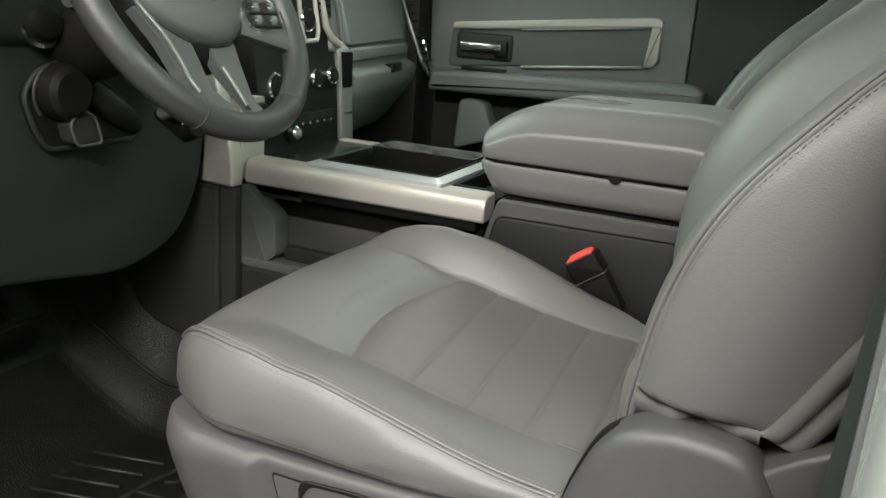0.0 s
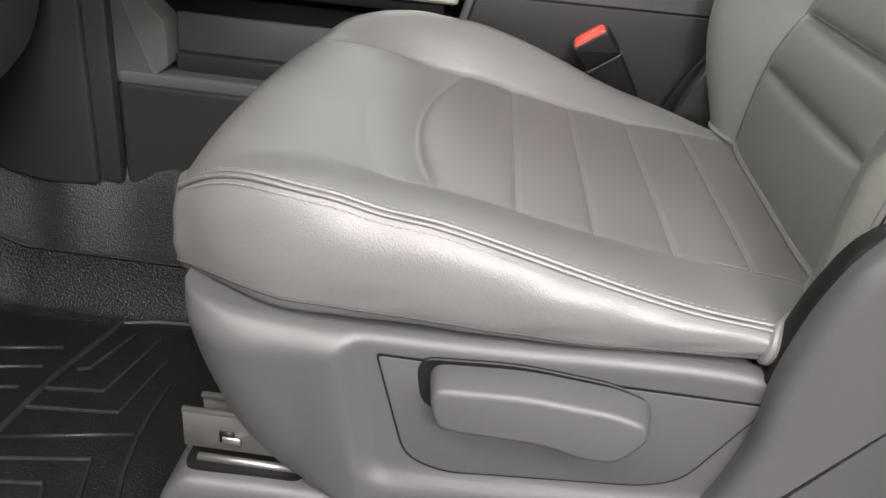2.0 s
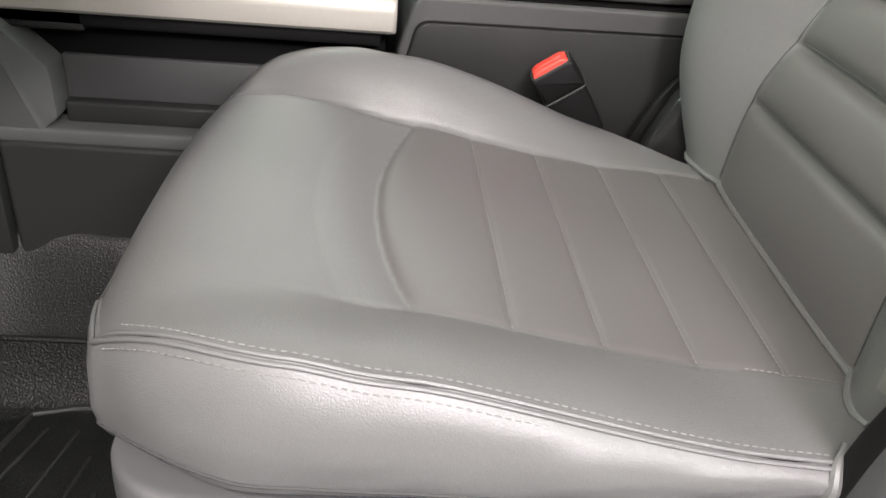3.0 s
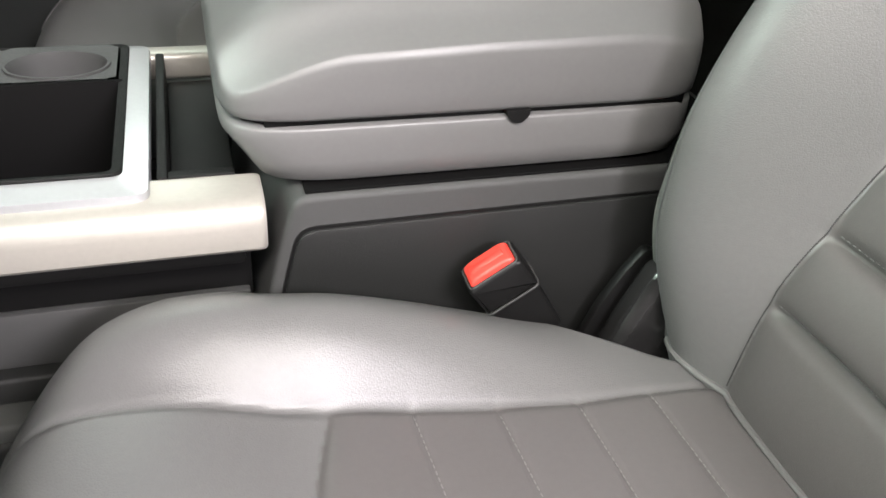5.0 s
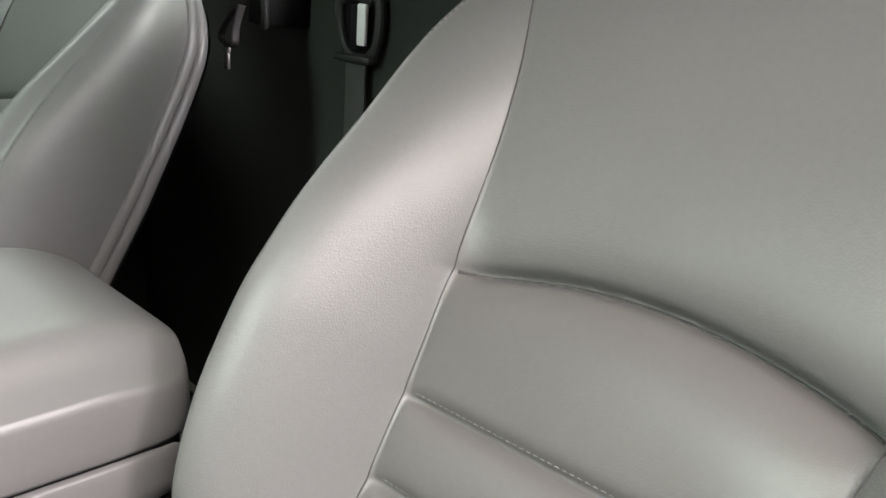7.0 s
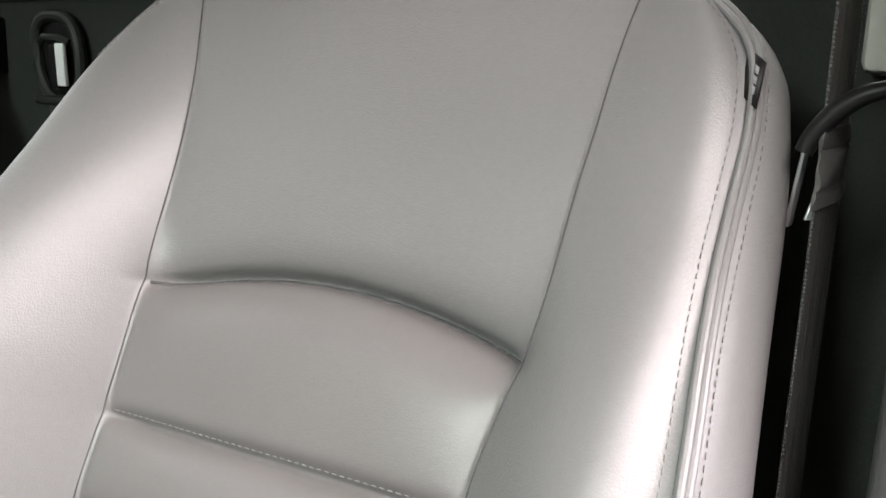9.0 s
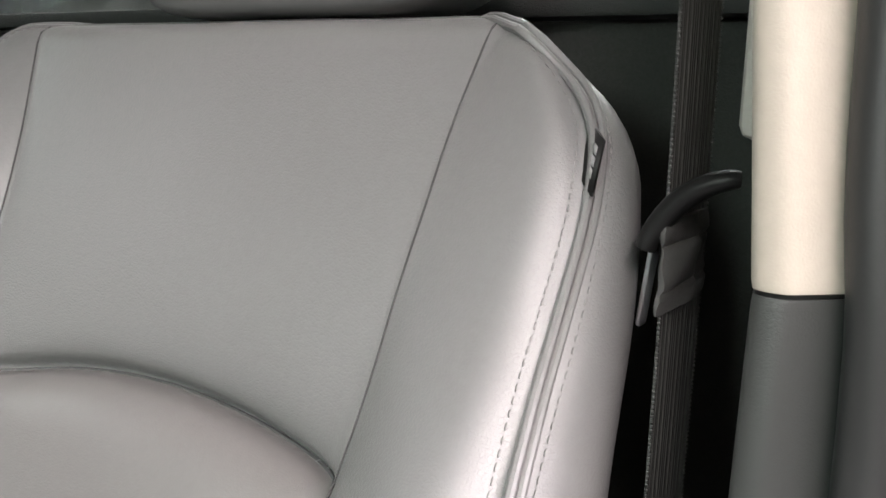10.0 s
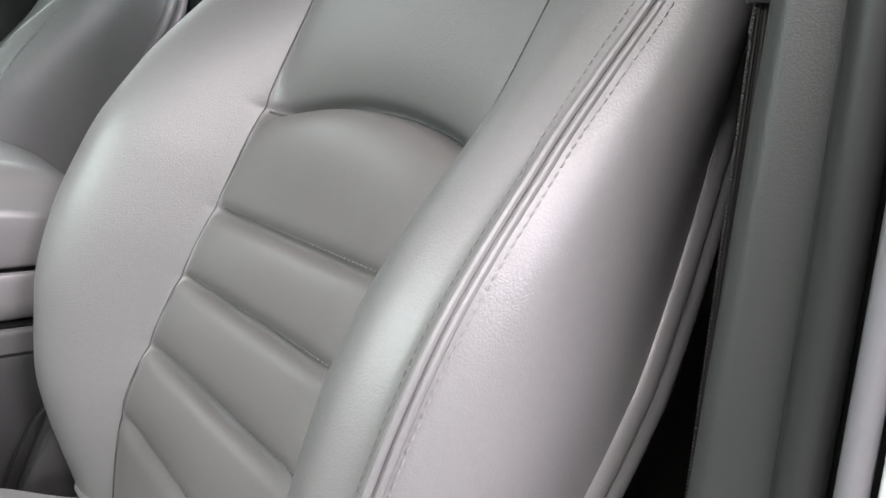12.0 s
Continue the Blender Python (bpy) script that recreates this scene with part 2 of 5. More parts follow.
def ribbon_sheet(fn, nu, nv, name, mat):
    """A smooth sheet from a function of u and v in 0..1."""
    verts = [fn(i / nu, j / nv) for j in range(nv + 1) for i in range(nu + 1)]
    w = nu + 1
    faces = [(j * w + i, j * w + i + 1, (j + 1) * w + i + 1, (j + 1) * w + i) for j in range(nv) for i in range(nu)]
    return mesh_of(name, verts, faces, mat)


def stitches(path, length=0.0040, gap=0.0022, r=0.0005):
    """A row of sewn threads along a path, each a small six-sided bead."""
    bm = bmesh.new()
    P = [Vector(p) for p in path]
    acc = [0.0]
    for a, b in zip(P, P[1:]):
        acc.append(acc[-1] + (b - a).length)

    def at(s):
        i = max(0, min(len(P) - 2, int(np.searchsorted(acc, s)) - 1))
        t = (s - acc[i]) / max(1e-9, acc[i + 1] - acc[i])
        return P[i].lerp(P[i + 1], t)

    s = 0.0
    while s + length < acc[-1]:
        tube([at(s), at(s + length * 0.25), at(s + length * 0.75), at(s + length)], lambda q: r * (0.45 if q in (0, 1) else 1.0), seg=5, bm=bm)
        s += length + gap
    return bm


def smooth_table(table, x):
    """Piecewise cubic through a table."""
    if x <= table[0][0]:
        return table[0][1]
    if x >= table[-1][0]:
        return table[-1][1]
    for i in range(len(table) - 1):
        if x <= table[i + 1][0]:
            break
    x0, y0 = table[i]
    x1, y1 = table[i + 1]
    m0 = (y1 - table[i - 1][1]) / (x1 - table[i - 1][0]) if i > 0 else (y1 - y0) / (x1 - x0)
    m1 = (table[i + 2][1] - y0) / (table[i + 2][0] - x0) if i + 2 < len(table) else (y1 - y0) / (x1 - x0)
    h = x1 - x0
    t = (x - x0) / h
    return (2 * t ** 3 - 3 * t ** 2 + 1) * y0 + (t ** 3 - 2 * t ** 2 + t) * h * m0 + (3 * t ** 2 - 2 * t ** 3) * y1 + (t ** 3 - t ** 2) * h * m1


def groove(d, w):
    return math.exp(-(d / w) ** 2)


# ---- seat shapes (x to the rear, y to the passenger, z up; the seat's middle is y = 0) ----
CUSHION_MID = [(-0.04, 0.405), (-0.02, 0.428), (0.02, 0.442), (0.07, 0.445), (0.12, 0.438), (0.16, 0.428), (0.2, 0.423), (0.256, 0.412), (0.32, 0.4), (0.388, 0.390), (0.455, 0.386), (0.53, 0.376), (0.56, 0.37)]
CUSHION_BOLSTER = [(-0.04, 0.0), (0.0, 0.002), (0.05, 0.016), (0.1, 0.032), (0.15, 0.0445), (0.2, 0.048), (0.25, 0.045), (0.3, 0.036), (0.36, 0.02), (0.43, 0.006), (0.56, 0.0)]
SEAMS_X = (0.254, 0.320, 0.388, 0.452)
CUSHION_BACK = 0.555


SEAM_SLANT = 0.037


def cushion_front(y):
    return -0.042 + (0.042 if y > 0 else 0.061) * (abs(y) / 0.25) ** 2.2


def cushion_half(x):
    e = max(0.0, (0.075 - x) / 0.107)
    return 0.250 - 0.058 * e ** 2.4


def arc_x(y):
    return 0.160 + 0.028 * (abs(y) / 0.15) ** 2


def seam_y(x):
    k = min(1, max(0, (0.20 - x) / 0.13))
    return 0.158 + 0.006 * max(0, (x - 0.3) / 0.2) + 0.010 * k * k * (3 - 2 * k)


def cushion_z(x, y):
    a = abs(y)
    ys = seam_y(x)
    z = smooth_table(CUSHION_MID, x)
    b = smooth_table(CUSHION_BOLSTER, x)
    w = (a - ys) / 0.058
    if w > 0 and y > 0:
        soft = 0.06 + 0.26 * min(1.0, max(0.0, (0.15 - x) / 0.09))
        q = min(w, 1)
        q = q * q * (1 + soft) / (q + soft)
        z += b * (math.sin(q * math.pi / 2) if w < 1 else 1 - 0.40 * min(1.0, (w - 1) / 0.7) ** 2)
        z -= 0.003 * min(1, max(0, (w - 1) / 0.7)) ** 2
    elif w > 0:
        # the bolster on the door side is low and worn flat
        k = max(0.0, min(1.0, (x - 0.04) / 0.14))
        q = min(w / 1.3, 1)
        z += (0.30 * b + 0.002) * (k * math.sin(q * math.pi / 2) + (1 - k) * (0.5 - 0.5 * math.cos(q * math.pi)))
        z -= 0.004 * max(0, (w - 1.2) / 0.5) ** 2
    inside = 1 / (1 + math.exp((a - ys) / 0.003))
    z -= (0.0030 if y > 0 else 0.0010) * groove(a - ys, 0.0035) * ((1 if x > 0.02 else max(0, (x + 0.03) / 0.05)) if y > 0 else max(0, min(1, (x - 0.12) / 0.06)))
    d = x - arc_x(y)
    xs = x + SEAM_SLANT * y
    if a < ys + 0.01:
        z -= 0.0070 * inside * (1 - 0.75 * min(1.0, a / ys) ** 8) * math.exp(-abs(d) / (0.026 if d < 0 else 0.006))
        if -0.05 < d < 0:
            z += 0.0015 * inside * math.sin(math.pi * (-d) / 0.05)
        if d > 0:
            k = [arc_x(y), *SEAMS_X, CUSHION_BACK - 0.02]
            for p, q in zip(k, k[1:]):
                if p <= xs < q:
                    z += 0.0014 * inside * math.sin(math.pi * (xs - p) / (q - p)) ** 0.7
            for s in SEAMS_X:
                z -= 0.0017 * inside * groove(xs - s, 0.0018)
    # front roll-off
    f = x - cushion_front(y)
    z -= (0.030 - 0.010 * max(0.0, min(1.0, -y / 0.2))) * max(0, 1 - f / 0.055) ** 2.2
    # soft creases and sag of worn leather
    z += 0.0016 * noise.noise(Vector((x * 11, y * 9, 0.3)))
    return z


def cushion_point(u, v):
    """u -1..1 across, v 0..1 from the front to the rear."""
    x0 = -0.032 + v * (CUSHION_BACK + 0.032)
    half = cushion_half(x0)
    y = u * half
    x = cushion_front(y) + v * (CUSHION_BACK - cushion_front(y))
    if u > 0:
        # drawn in behind the buckle
        k = max(0.0, min(1.0, (x - 0.36) / 0.15))
        y *= 1 - 0.24 * k * k * (3 - 2 * k)
    return Vector((x, y, cushion_z(x, y)))


def piping_z(x):
    return 0.350 - 0.016 * math.exp(-max(0, x + 0.005) / 0.035) + 0.010 * max(0, (x - 0.25) / 0.2) ** 1.5


def rim_path(n_side=60, n_front=40):
    """Round the cushion from the rear of its near side, along the front, to the rear of the far side."""
    out = []
    for i in range(n_side):
        t = 1 - i / n_side
        out.append((-1.0, t ** 1.25))
    for i in range(n_front + 1):
        out.append((-1 + 2 * i / n_front, 0.0))
    for i in range(1, n_side + 1):
        t = i / n_side
        out.append((1.0, t ** 1.25))
    return out


def outward(path):
    out = []
    for i, p in enumerate(path):
        d = path[min(i + 1, len(path) - 1)] - path[max(i - 1, 0)]
        d.z = 0
        d.normalize()
        out.append(Vector((d.y, -d.x, 0)) * -1)
    return out


def build_cushion(parent):
    nu, nv = 150, 216
    me = ribbon_sheet(lambda u, v: cushion_point(2 * u - 1, v ** 1.15), nu, nv, "cushion_cover", LEATHER)
    me.materials.append(INSERT)
    for p in me.polygons:
        c = p.center
        if abs(c.y) < seam_y(c.x) and c.x > arc_x(c.y):
            p.material_index = 1
    hang("cushion_cover", me, parent, "grey leather cushion top with stitched crosswise seams")
    rim = [cushion_point(u, v) for u, v in rim_path()]
    # even out the normals at the two front corners
    out = outward(rim)
    for _ in range(3):
        out = [((out[max(i - 1, 0)] + out[i] * 2 + out[min(i + 1, len(out) - 1)]).normalized()) for i in range(len(out))]
    rows = 12
    verts = []
    for p, o in zip(rim, out):
        zb = piping_z(p.x)
        for k in range(rows + 1):
            t = k / rows
            grow = min(1, max(0, p.x - 0.01) / 0.08)
            bulge = (0.0075 + 0.0065 * grow) * math.sin(math.pi * min(1, t * 1.05) ** 0.8) + (0.006 + 0.006 * grow) * t - 0.010 * max(0, (t - 0.88) / 0.12) ** 2
            bulge *= min(1.0, (p.z - zb + 0.012) / 0.075)
            w = 0.0022 * noise.noise(Vector((p.x * 14, p.y * 14, t * 2.2))) + 0.0011 * noise.noise(Vector((p.x * 34 + t * 6, p.y * 20, t * 4.5)))
            q = p + o * (bulge + w)
            q.z = p.z + (zb - p.z) * t
            verts.append(q)
    faces = []
    w = rows + 1
    for i in range(len(rim) - 1):
        for k in range(rows):
            faces.append((i * w + k, i * w + k + 1, (i + 1) * w + k + 1, (i + 1) * w + k))
    hang("side_boxing", mesh_of("side_boxing", verts, faces, LEATHER), parent, "grey leather side of the cushion with faint creases")
    low = [verts[i * w + rows] + Vector((0, 0, -0.002)) for i in range(len(rim))]
    part("lower_seam", tube([verts[i * w + 10] + out[i] * 0.0002 for i in range(len(rim))], 0.0013, 6), THREADSHADE, parent)
    # raised double welt along the upper edge with thread on both sides
    for off, dz, r in ((-0.0016, 0.0011, 0.0020), (0.0024, -0.0012, 0.0020)):
        part("welt", tube([p + o * off + Vector((0, 0, dz)) for p, o in zip(rim[:68], out[:68])], r, 8), LEATHER, parent)
    near = list(zip(rim, out))[:59]
    for name, din, dz in (("stitching", -0.0072, 0.001), ("stitching", 0.0064, -0.0066)):
        path = []
        for p, o in near:
            q = p + o * din
            q.z = (cushion_z(q.x, q.y) if din < 0 else p.z + dz) + 0.0004
            path.append(q)
        part(name, stitches(path, 0.0038, 0.0022, 0.00055), THREAD, parent, "light grey edge stitching")
    for s in SEAMS_X:
        y = seam_y(s) - 0.003
        path = []
        for i in range(41):
            q = -y + 2 * y * i / 40
            path.append(Vector((s - SEAM_SLANT * q, q, cushion_z(s - SEAM_SLANT * q, q) + 0.0011)))
        part("cross_stitching", stitches(path, 0.0036, 0.002, 0.0005), THREAD, parent)
    path = [Vector((0.428 + 0.1 * i / 20, -0.160 - 0.004 * i / 20, 0)) for i in range(21)]
    for q in path:
        q.z = cushion_z(q.x, q.y) + 0.0006
    part("rear_stitching", stitches(path, 0.0036, 0.002, 0.00045), THREAD, parent)
    # gathered fold at the rear end of the near side
    part("end_fold", tube(spline([(0.449, -0.254, 0.362), (0.451, -0.258, 0.366), (0.453, -0.259, 0.376), (0.456, -0.250, 0.388), (0.466, -0.238, 0.392)], 5), lambda q: 0.003 + 0.0025 * math.sin(math.pi * min(1, q + 0.15)), 10), LEATHER, parent)
    # closing pan under the foam
    part("cushion_pan", prism([(c.x + 0.01, c.y * 0.97) for c in low], "z", 0.30, 0.36, 0), BLACK, parent)


# backrest: a line up the middle, then bolsters that come forward
BACK_LINE = [(0.0, 0.508, 0.36), (0.12, 0.520, 0.481), (0.187, 0.545, 0.543), (0.252, 0.573, 0.602), (0.315, 0.603, 0.658), (0.407, 0.646, 0.740), (0.53, 0.703, 0.848), (0.64, 0.757, 0.945), (0.70, 0.788, 0.992)]
BACK_SEAMS = (0.12, 0.187, 0.252, 0.315)
BACK_LEN = 0.668
ARC_BACK = 0.405


def back_axis(s):
    x = smooth_table([(a, b) for a, b, c in BACK_LINE], s)
    z = smooth_table([(a, c) for a, b, c in BACK_LINE], s)
    e = 0.01
    dx = smooth_table([(a, b) for a, b, c in BACK_LINE], min(s + e, 0.70)) - smooth_table([(a, b) for a, b, c in BACK_LINE], max(s - e, 0))
    dz = smooth_table([(a, c) for a, b, c in BACK_LINE], min(s + e, 0.70)) - smooth_table([(a, c) for a, b, c in BACK_LINE], max(s - e, 0))
    n = math.hypot(dx, dz)
    return x, z, dx / n, dz / n


BACK_BOLSTER = [(0.0, 0.01), (0.12, 0.055), (0.187, 0.083), (0.252, 0.096), (0.31, 0.098), (0.35, 0.095), (0.42, 0.079), (0.51, 0.048), (0.6, 0.018), (0.66, 0.002), (0.7, 0.0)]


BACK_EDGE = [(0.0, 0.012), (0.12, 0.022), (0.2, 0.041), (0.267, 0.052), (0.32, 0.051), (0.4, 0.0360), (0.45, 0.0225), (0.5, 0.010), (0.58, 0.002), (0.7, -0.004)]
BACK_WIDE = [(0.0, 0.0), (0.13, 0.0), (0.2, 0.009), (0.267, 0.0155), (0.32, 0.0145), (0.38, 0.0105), (0.43, 0.006), (0.475, 0.003), (0.53, 0.001), (0.7, 0.0)]


def back_half(s):
    e = max(0.0, (s - 0.53) / (BACK_LEN - 0.53))
    low = max(0.0, (0.17 - s) / 0.17)
    return 0.248 - 0.075 * e ** 2.4 - 0.045 * low ** 2


def back_seam_y(s):
    return smooth_table([(0, 0.15), (0.12, 0.143), (0.25, 0.134), (0.33, 0.136), (0.41, 0.147), (0.55, 0.163), (0.69, 0.170)], s)


def far_shift(s):
    """The long seam on the console side runs straight up to the corner."""
    return smooth_table([(0, 0.0), (0.3, 0.002), (0.41, -0.006), (0.5, -0.012), (0.56, -0.008), (0.61, 0.004), (0.655, 0.018)], s)


def near_shift(s):
    """The long seam on the door side lies a little further out."""
    return smooth_table([(0, 0.006), (0.34, 0.007), (0.43, 0.010), (0.53, 0.004), (0.60, 0.006), (0.64, 0.019), (0.668, 0.036)], s)


def arc_back(y):
    return ARC_BACK + 0.0245 * (1 - (y / 0.147) ** 2) - 0.003 * (y + 0.15) / 0.3


def seam_drop(y):
    """The crosswise seams hang a little lower on the console side."""
    return 0.0065 * max(0.0, min(1.0, (y + 0.14) / 0.28))


def back_out(s, y):
    """How far the surface stands forward of the middle line."""
    a = abs(y)
    ys = back_seam_y(s) + (near_shift(s) if y < 0 else far_shift(s))
    half = back_half(s)
    b = smooth_table(BACK_BOLSTER, s)
    w = (a - ys) / max(0.02, (half - ys) * 0.62)
    f = 0.0
    if w > 0:
        if y > 0:
            w = (a - ys) / max(0.02, (half - ys) * 0.84)
            f = b * (math.sin(min(w, 1) * math.pi / 2) if w < 1 else 1 - 0.22 * min(1, (w - 1) / 0.19) ** 2)
        else:
            w = (a - ys) / (half - ys) * 1.2
            e = smooth_table(BACK_EDGE, s) + 0.006
            f = e * math.sin(min(w, 1) * math.pi / 2) - 0.010 * max(0, (w - 0.82) / 0.38) ** 2
    f -= 0.0005 * groove(a - ys, 0.003)
    inside = 1 / (1 + math.exp((a - ys) / 0.003))
    d = s - arc_back(y)
    if inside > 0.01:
        fade = inside * (1 - 0.7 * min(1.0, a / ys) ** 10)
        f -= fade * (0.015 * math.exp(-d / 0.012) + 0.009 * math.exp(-d / 0.05) if d > 0 else 0.024 * math.exp(d / 0.012)) + fade * 0.009 * groove(d, 0.0038)
        if d <= 0:
            drop = seam_drop(y)
            k = [0.0, *[t - drop for t in BACK_SEAMS], arc_back(y)]
            for p, q in zip(k, k[1:]):
                if p <= s < q:
                    f += 0.007 * inside * (1 - 0.75 * (a / ys) ** 6) * math.sin(math.pi * (s - p) / (q - p)) ** 0.8
            for t in BACK_SEAMS:
                f -= fade * (0.0058 * groove(s - t + drop, 0.0070) + 0.0030 * groove(s - t + drop, 0.0030))
    top = max(0.0, (s - (BACK_LEN - 0.035)) / 0.035)
    f -= 0.03 * top ** 2.2
    f += 0.0014 * noise.noise(Vector((s * 10, y * 10, 4.1)))
    return f


def back_point(u, v):
    s = v * BACK_LEN
    y = u * back_half(s)
    if u > 0:
        # the bolster on the console side is fuller
        k = max(0.0, (u - 0.55) / 0.45)
        y += 0.010 * k * k * (1 - min(1.0, max(0.0, (s - 0.36) / 0.14)))
    else:
        # the shoulder by the door is cut rounder
        e = max(0.0, (s - 0.50) / (BACK_LEN - 0.50))
        y *= (1 - 0.125 * e ** 3) * (1 + 0.012 * math.exp(-((s - 0.545) / 0.05) ** 2))
        y += u ** 4 * -(0.012 * math.exp(-((s - 0.606) / 0.038) ** 2) + smooth_table(BACK_WIDE, s))
    f = back_out(s, max(-back_half(s), min(y, back_half(s))))
    x, z, dx, dz = back_axis(s)
    return Vector((x - f * dz, y, z + f * dx))


def side_low(x):
    return 0.509 - 0.075 * (x - 0.514)


def back_thick(s):
    return smooth_table([(0, 0.045), (0.1, 0.064), (0.2, 0.091), (0.315, 0.098), (0.4, 0.097), (0.55, 0.083), (0.69, 0.040)], s)


def build_backrest(parent):
    nu, nv = 180, 320
    me = ribbon_sheet(lambda u, v: back_point(2 * u - 1, 1 - (1 - v) ** 1.1), nu, nv, "backrest_cover", LEATHER)
    me.materials.append(INSERT)
    lookup = [(1 - (1 - (j + 0.5) / nv) ** 1.1) * BACK_LEN for j in range(nv)]
    for i, p in enumerate(me.polygons):
        s = lookup[i // nu]
        y = p.center.y
        if abs(y) < back_seam_y(s) + (near_shift(s) if y < 0 else far_shift(s)) and s < arc_back(y):
            p.material_index = 1
    me.flip_normals()
    hang("backrest_cover", me, parent, "grey leather backrest front with crosswise padded panels")
    # side boxing round the rim: up the near side, over the top, down the far side
    uv = [(-1.0, i / 90) for i in range(90)] + [(-1 + 2 * i / 50, 1.0) for i in range(51)] + [(1.0, 1 - i / 90) for i in range(1, 91)]
    uv = [(u, v) for u, v in uv if v > 0.11 or abs(u) < 1]
    rim = [back_point(u, v) for u, v in uv]
    rows = 14
    verts, w = [], rows + 1
    outs = []
    for i, p in enumerate(rim):
        a, b = rim[max(i - 1, 0)], rim[min(i + 1, len(rim) - 1)]
        s = uv[i][1] * BACK_LEN
        _, _, dx, dz = back_axis(s)
        back = Vector((dz, 0, -dx))
        o = (b - a).cross(back).normalized()
        outs.append(o)
    for _ in range(6):
        outs = [((outs[max(i - 1, 0)] + outs[i] * 2 + outs[min(i + 1, len(outs) - 1)]).normalized()) for i in range(len(outs))]
    if outs[10].y > 0:
        outs = [-o for o in outs]
    backs = []
    for i, p in enumerate(rim):
        s = uv[i][1] * BACK_LEN
        _, _, dx, dz = back_axis(s)
        back = Vector((dz, 0, -dx)) * (back_thick(s) + 0.6 * back_out(s, uv[i][0] * back_half(s)))
        # on the door side the rear edge stands further out
        flare = -0.012 - 0.008 * min(1.0, max(0.0, (s - 0.42) / 0.12)) + (0.021 * min(1.0, max(0.0, (0.56 - s) / 0.24)) if uv[i][0] == -1 else 0.0)
        for k in range(w):
            t = k / rows
            q = p + back * t + outs[i] * ((0.017 + 0.009 * math.exp(-((s - 0.50) / 0.09) ** 2) - 0.010 * min(1.0, max(0.0, (s - 0.575) / 0.06))) * math.sin(math.pi * t ** 0.75) + flare * t)
            q += outs[i] * 0.0015 * noise.noise(Vector((p.x * 9, p.z * 9, t * 2)))
            if q.y < 0:
                # the side ends in a straight seam above the recliner cover
                q.z = max(q.z, side_low(q.x))
            verts.append(q)
    faces = [(i * w + k, i * w + k + 1, (i + 1) * w + k + 1, (i + 1) * w + k) for i in range(len(rim) - 1) for k in range(rows)]
    hang("backrest_side", mesh_of("backrest_side", verts, faces, LEATHER), parent, "smooth grey leather side of the backrest")
    rear = [verts[i * w + rows] for i in range(len(rim))]
    # two narrow bands close the rear edge
    for k in range(2):
        bv = []
        span = [i for i, q in enumerate(rear) if q.z > 0.497]
        for i in span:
            q = rear[i]
            _, _, dx, dz = back_axis(uv[i][1] * BACK_LEN)
            back = Vector((dz, 0, -dx))
            for e, h in ((-0.001, -0.004), (0.001, 0.0), (0.005, 0.0022), (0.011, 0.0022), (0.015, 0.0), (0.0165, -0.004)):
                bv.append(q + back * (e + 0.0175 * k) + outs[i] * (h + 0.001 - 0.003 * k))
        bf = [(i * 6 + j, i * 6 + j + 1, i * 6 + j + 7, i * 6 + j + 6) for i in range(len(span) - 1) for j in range(5)]
        hang("rear_band", mesh_of("rear_band", bv, bf, LEATHER), parent, "grey vinyl band at the rear edge of the seat back")
    moved = []
    for i, q in enumerate(rear):
        _, _, dx, dz = back_axis(uv[i][1] * BACK_LEN)
        moved.append(q + Vector((dz, 0, -dx)) * 0.033 - outs[i] * 0.004)
    rear = moved
    # rear panel
    bm = bmesh.new()
    half = len(rear) // 2
    for i in range(half - 1):
        j = len(rear) - 1 - i
        a = [bm.verts.new(p + Vector((0.004, 0, 0))) for p in (rear[i], rear[i + 1], rear[j - 1], rear[j])]
        bm.faces.new(a)
    bmesh.ops.remove_doubles(bm, verts=bm.verts, dist=1e-5)
    part("rear_panel", bm, DARK, parent, "dark seat back panel")
    cut = sum(1 for u, v in uv if u < 1 or v > 0.84)
    for off, dx in ((-0.0012, -0.0022), (0.0014, 0.0030)):
        part("welt", tube([p + o * off + Vector((dx, 0, 0)) for p, o in list(zip(rim, outs))[:cut]], lambda q: 0.0025 * min(1.0, 0.08 + (1 - q) * 9), 10), LEATHER, parent)
    for name, k, u in (("stitching", 1, 1), ("stitching", 0, -1)):
        path = []
        for i, p in enumerate(rim[:cut]):
            if k:
                path.append(p.lerp(verts[i * w + 1], 0.62) + outs[i] * 0.0010)
            else:
                uu, vv = uv[i]
                q = back_point(uu * (1 - 0.0085 / 0.25), vv - (0.0075 / BACK_LEN if vv > 0.999 else 0))
                path.append(q - Vector((0.0006, 0, -0.0003)))
        part(name, stitches(path, 0.0034, 0.0022, 0.00055), SEAMTHREAD, parent, "grey edge stitching")
    # dark tubes draw the crease shade in the two long seams and the arch
    for sg in (-1, 1):
        path = []
        for i in range(60):
            s = 0.03 + (BACK_LEN - 0.034) * i / 59
            y = sg * (back_seam_y(s) + (near_shift(s) + 0.001 if sg < 0 else far_shift(s) + 0.001))
            path.append(back_point(y / back_half(s), s / BACK_LEN) - Vector((0.0004, 0, -0.0002)))
        part("seam_line", tube(path, 0.0006, 5), THREADSHADE, parent)
    path = []
    for i in range(40):
        y = -0.1525 + 0.2925 * i / 39
        s = arc_back(y) - 0.0008
        path.append(back_point(y / back_half(s), s / BACK_LEN) - Vector((0.0004, 0, -0.0002)))
    part("seam_line", tube(path, 0.0013, 6), THREADSHADE, parent)
